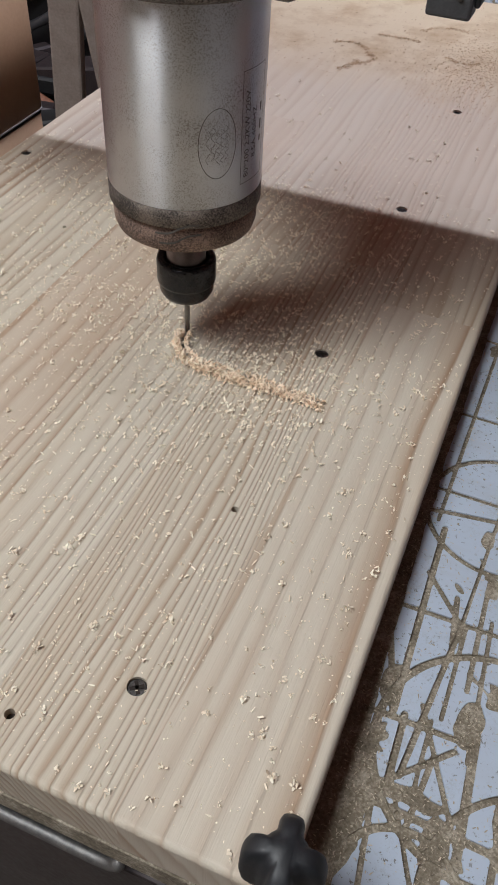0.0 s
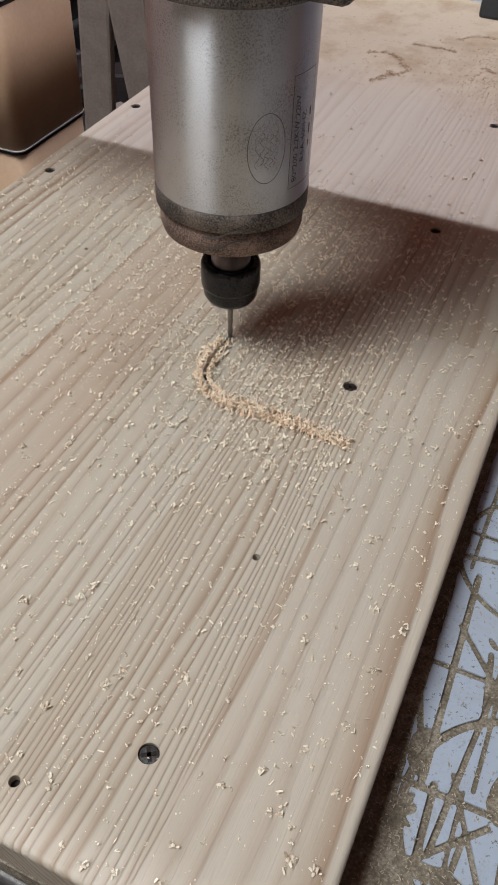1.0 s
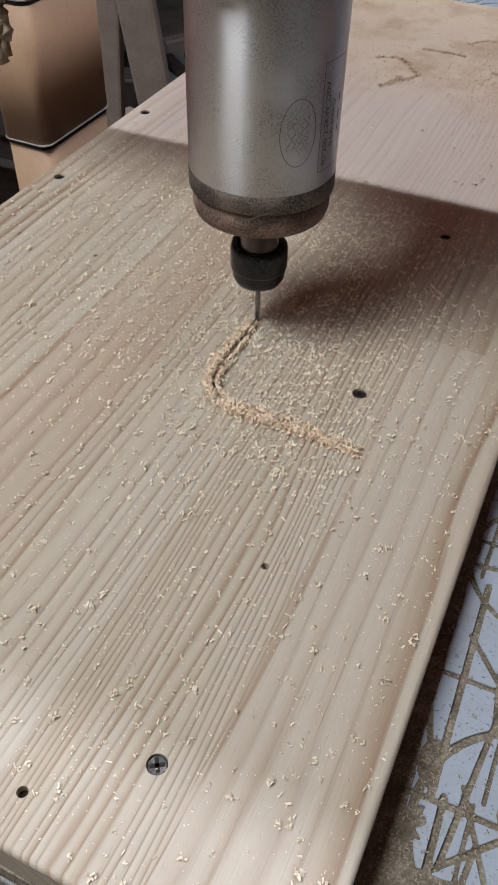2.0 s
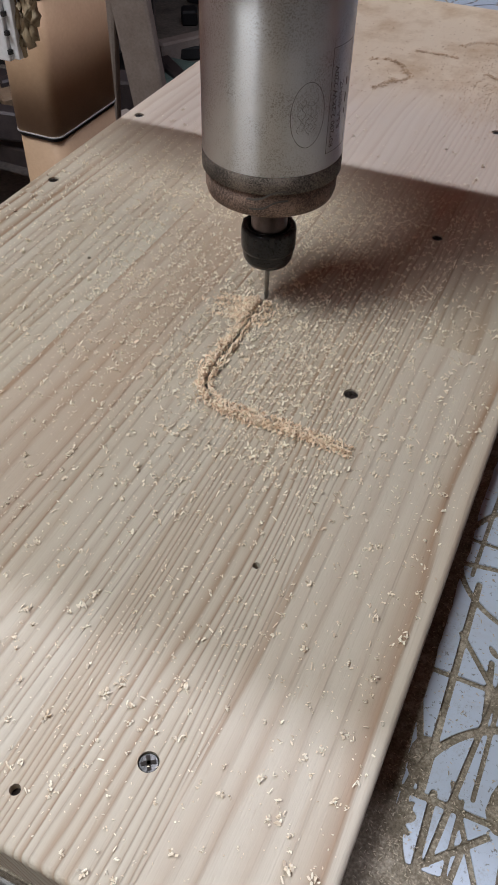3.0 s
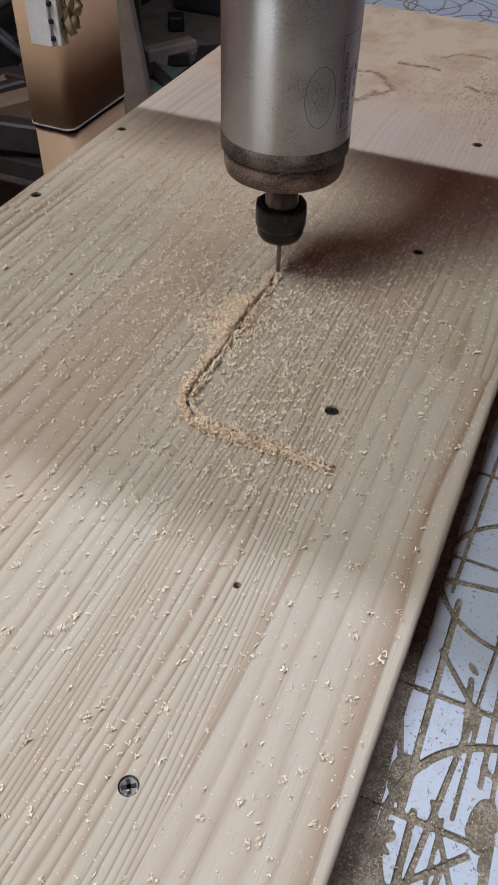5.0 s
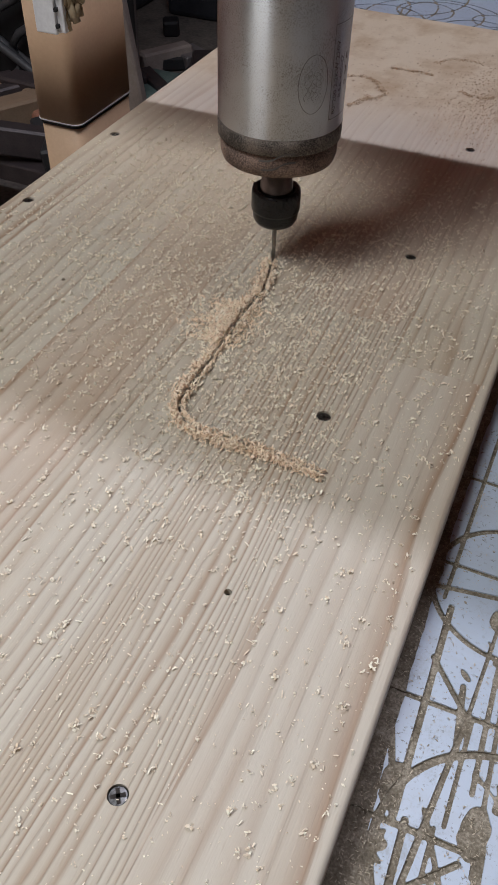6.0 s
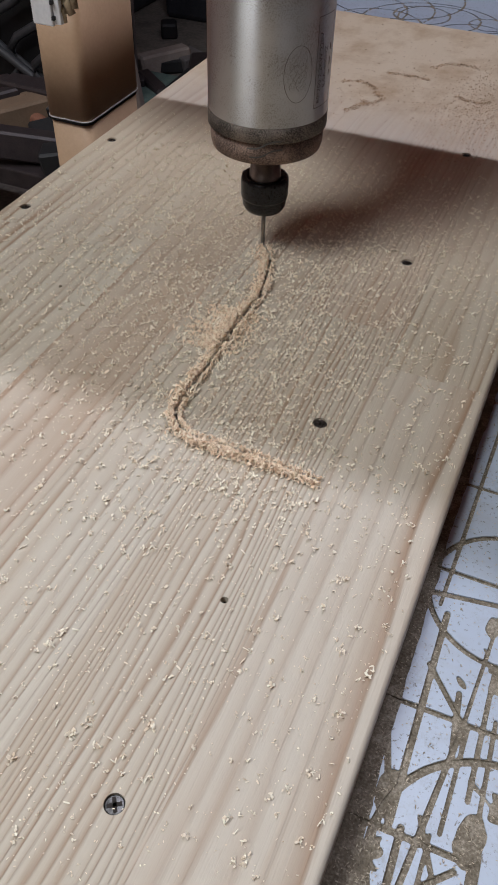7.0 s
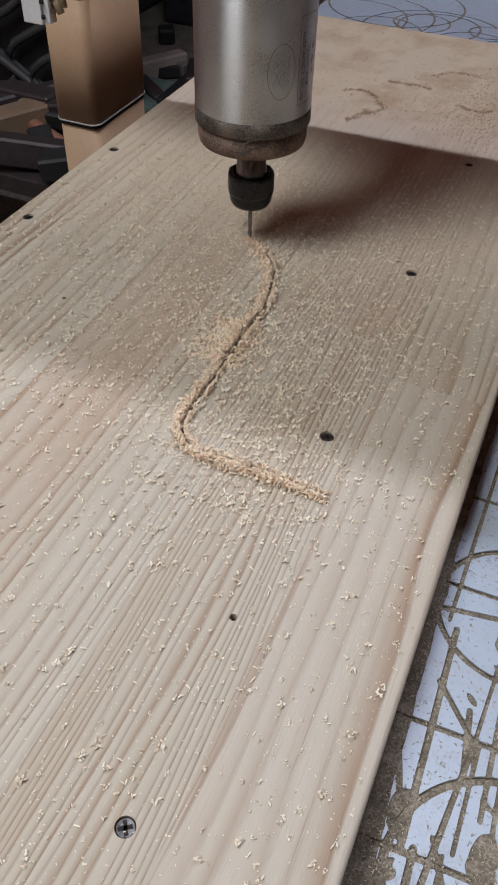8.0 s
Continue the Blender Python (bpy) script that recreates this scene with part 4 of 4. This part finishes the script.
def clutter():
    rng = random.Random(5)
    simple("steel_plate", "tall grey steel plate leaning behind the machine", "steel plate", box(bmesh.new(), -1.75, -1.40, 2.30, 2.33, FLOOR_Z, 0.1, 0.004, 2), GREY_SHEET)
    simple("plastic_crate", "dark plastic crate standing on the dirty floor", "crate", box(bmesh.new(), -1.62, -1.18, 2.95, 3.30, FLOOR_Z, -0.25, 0.02, 2), NAVY)
    simple("plastic_crate", "dark plastic crate standing on the dirty floor", "crate", box(bmesh.new(), -2.3, -1.75, 2.75, 3.25, FLOOR_Z, -0.05, 0.02, 2), NAVY)
    simple("folded_cloth", "faded green cloth lying on the floor", "cloth", box(bmesh.new(), -1.35, -1.0, 2.05, 2.3, FLOOR_Z, FLOOR_Z + 0.04, 0.018, 3), TEAL)
    for k in range(6):
        pts = []
        cx, cy = rng.uniform(-2.0, -1.3), rng.uniform(1.3, 1.9)
        for s in range(14):
            a = s * 0.5 + k
            pts.append((cx + 0.16 * math.cos(a) + 0.015 * s, cy + 0.12 * math.sin(a), FLOOR_Z + 0.03 + 0.01 * (s % 3)))
        simple("hose", "dusty coiled hose lying on the floor", "hose", tube(pts, rng.uniform(0.012, 0.02), 8), BLACK_PLASTIC if k % 3 else GREY_SHEET, True)
    for k in range(26):
        x, y = rng.uniform(-2.2, -0.95), rng.uniform(1.35, 2.75)
        a, l, w = rng.uniform(0, 180), rng.uniform(0.08, 0.35), rng.uniform(0.03, 0.10)
        m = pose(x, y, FLOOR_Z + 0.02, rng.uniform(-6, 6), rng.uniform(-6, 6), a)
        simple("scrap_piece", "dusty offcut of scrap lying on the floor", "scrap", box(bmesh.new(), -l / 2, l / 2, -w / 2, w / 2, -0.02, 0.02 + 0.03 * rng.random(), 0.004, 1, m), rng.choice([CARDBOARD, GREY_SHEET, DARK_STEEL, CONCRETE, CONCRETE]))
    for k in range(22):
        x, y = rng.uniform(-1.45, -0.70), rng.uniform(0.97, 1.29)
        a, l, w = rng.uniform(0, 180), rng.uniform(0.05, 0.22), rng.uniform(0.02, 0.07)
        m = pose(x, y, -0.437 + 0.02 * rng.random(), rng.uniform(-9, 9), rng.uniform(-9, 9), a)
        simple("scrap_piece", "dusty offcut of scrap heaped on the low rack", "scrap", box(bmesh.new(), -l / 2, l / 2, -w / 2, w / 2, -0.018, 0.02 + 0.03 * rng.random(), 0.005, 1, m), rng.choice([CARDBOARD, DARK_STEEL, DARK_STEEL, GASKET, GREY_BOARD, GASKET]))
    for k in range(18):
        x, y = rng.uniform(-1.55, -0.85), rng.uniform(2.1, 2.75)
        a, l, w = rng.uniform(0, 180), rng.uniform(0.05, 0.25), rng.uniform(0.03, 0.09)
        m = pose(x, y, FLOOR_Z + 0.02, rng.uniform(-8, 8), rng.uniform(-8, 8), a)
        simple("scrap_piece", "dusty offcut of scrap lying on the floor", "scrap", box(bmesh.new(), -l / 2, l / 2, -w / 2, w / 2, -0.02, 0.02 + 0.05 * rng.random(), 0.008, 1, m), rng.choice([GREY_BOARD, DARK_STEEL, DARK_STEEL, GASKET, GASKET, CARDBOARD]))
    for k in range(5):
        pts = [(-1.72 + 0.09 * k + 0.10 * math.sin(q * 0.7 + k), 1.93 - 0.02 * (k % 2), -0.76 + 0.035 * q) for q in range(12)]
        simple("hanging_hose", "dusty dark hose hanging before the added black sheet", "hose", tube(pts, 0.014, 8), GREY_PLASTIC, True)
    simple("rusty_pipe", "short rusty pipe lying on the low rack", "pipe", tube([(-1.12, 1.20, -0.425), (-0.84, 1.06, -0.425)], 0.016, 14), RUST, True)
    # two planks stand in for a folded grey cloth behind the upright
    for cx, w, a, top in ((-0.672, 0.030, 7, -0.07), (-0.628, 0.034, -5, -0.045)):
        bm = box(bmesh.new(), -w, w, -0.012, 0.012, -0.60, 0.0, 0.006, 2, pose(cx, 0.92, top, 8, a, 10))
        simple("cloth_stand_in", "leaning grey plank standing in for a folded grey cloth", "board", bm, GREY_BOARD)
    # made-up black sheet that gives the unlit void its darkness
    simple("dark_backing", "black sheet added for the dark void behind the machine", "tarp", box(bmesh.new(), -2.45, -1.22, 1.98, 2.02, FLOOR_Z, 0.35, 0.01, 2), GASKET)
    shelf = thing("low_rack", "dark low steel rack standing beside the machine", "rack")
    for k in range(3):
        part("slat", box(bmesh.new(), -1.6, -0.62, 0.95 + 0.12 * k, 1.06 + 0.12 * k, -0.50, -0.46, 0.004), DARK_STEEL, shelf)
    for x in (-1.56, -0.66):
        for y in (0.98, 1.26):
            part("post", box(bmesh.new(), x - 0.02, x + 0.02, y - 0.02, y + 0.02, FLOOR_Z, -0.50, 0.003), DARK_STEEL, shelf)


clutter()


def guide_rail():
    t = thing("guide_rail", "dark steel guide rail along the machine side", "rail")
    part("rail_base", box(bmesh.new(), -0.40, -0.29, -0.25, 1.35, -0.46, -0.375, 0.005), DARK_STEEL, t)
    part("rail", box(bmesh.new(), -0.36, -0.33, -0.25, 1.35, -0.3745, -0.362, 0.002), GREY_SHEET, t)
    for y in (-0.2, 1.3):
        part("rail_leg", box(bmesh.new(), -0.37, -0.32, y - 0.025, y + 0.025, FLOOR_Z, -0.46, 0.004), DARK_STEEL, t)


guide_rail()

# ---- what moves ----


def motions():
    walk(CARRIAGE, [(t, pose(x, y, 0)) for t, x, y in DRIVE])
    walk(GANTRY, [(t, pose(0, y, 0)) for t, x, y in DRIVE])
    for ob, t in PLUGS:
        t = min(max(t, 0.05), 7.9)
        walk(ob, [(0, pose(0, 0, 0)), (max(t - 0.04, 0.0), pose(0, 0, 0)), (t + 0.06, pose(0, 0, -0.0081)), (8, pose(0, 0, -0.0081))])
    for ob, p, t in CLUMPS:
        t = min(max(t, 0.05), 7.7)
        walk(ob, [(0, pose(p[0], p[1], -0.011)), (t, pose(p[0], p[1], -0.011)), (t + 0.22, pose(p[0], p[1], 0.0)), (8, pose(p[0], p[1], 0.0))])
    for ob, t in FALLS:
        walk(ob, [(0, pose(0, 0, -0.011)), (t - 0.2, pose(0, 0, -0.011)), (t + 0.15, pose(0, 0, 0)), (8, pose(0, 0, 0))])
    for ob, t, a, r in FLYERS:
        x, y = spindle_at(t)
        x1, y1 = x + r * math.cos(a), y + r * math.sin(a)
        x1, y1 = min(max(x1, XL + 0.01), XR - 0.01), y1
        walk(ob, [(0, pose(x, y, -0.010)), (t, pose(x, y, -0.010)), (t + 0.07, pose(x * 0.5 + x1 * 0.5, y * 0.5 + y1 * 0.5, 0.012, 40, 20, 30)),
                  (t + 0.17, pose(x1, y1, 0.0008, 0, 0, 60)), (8, pose(x1, y1, 0.0008, 0, 0, 60))])


motions()
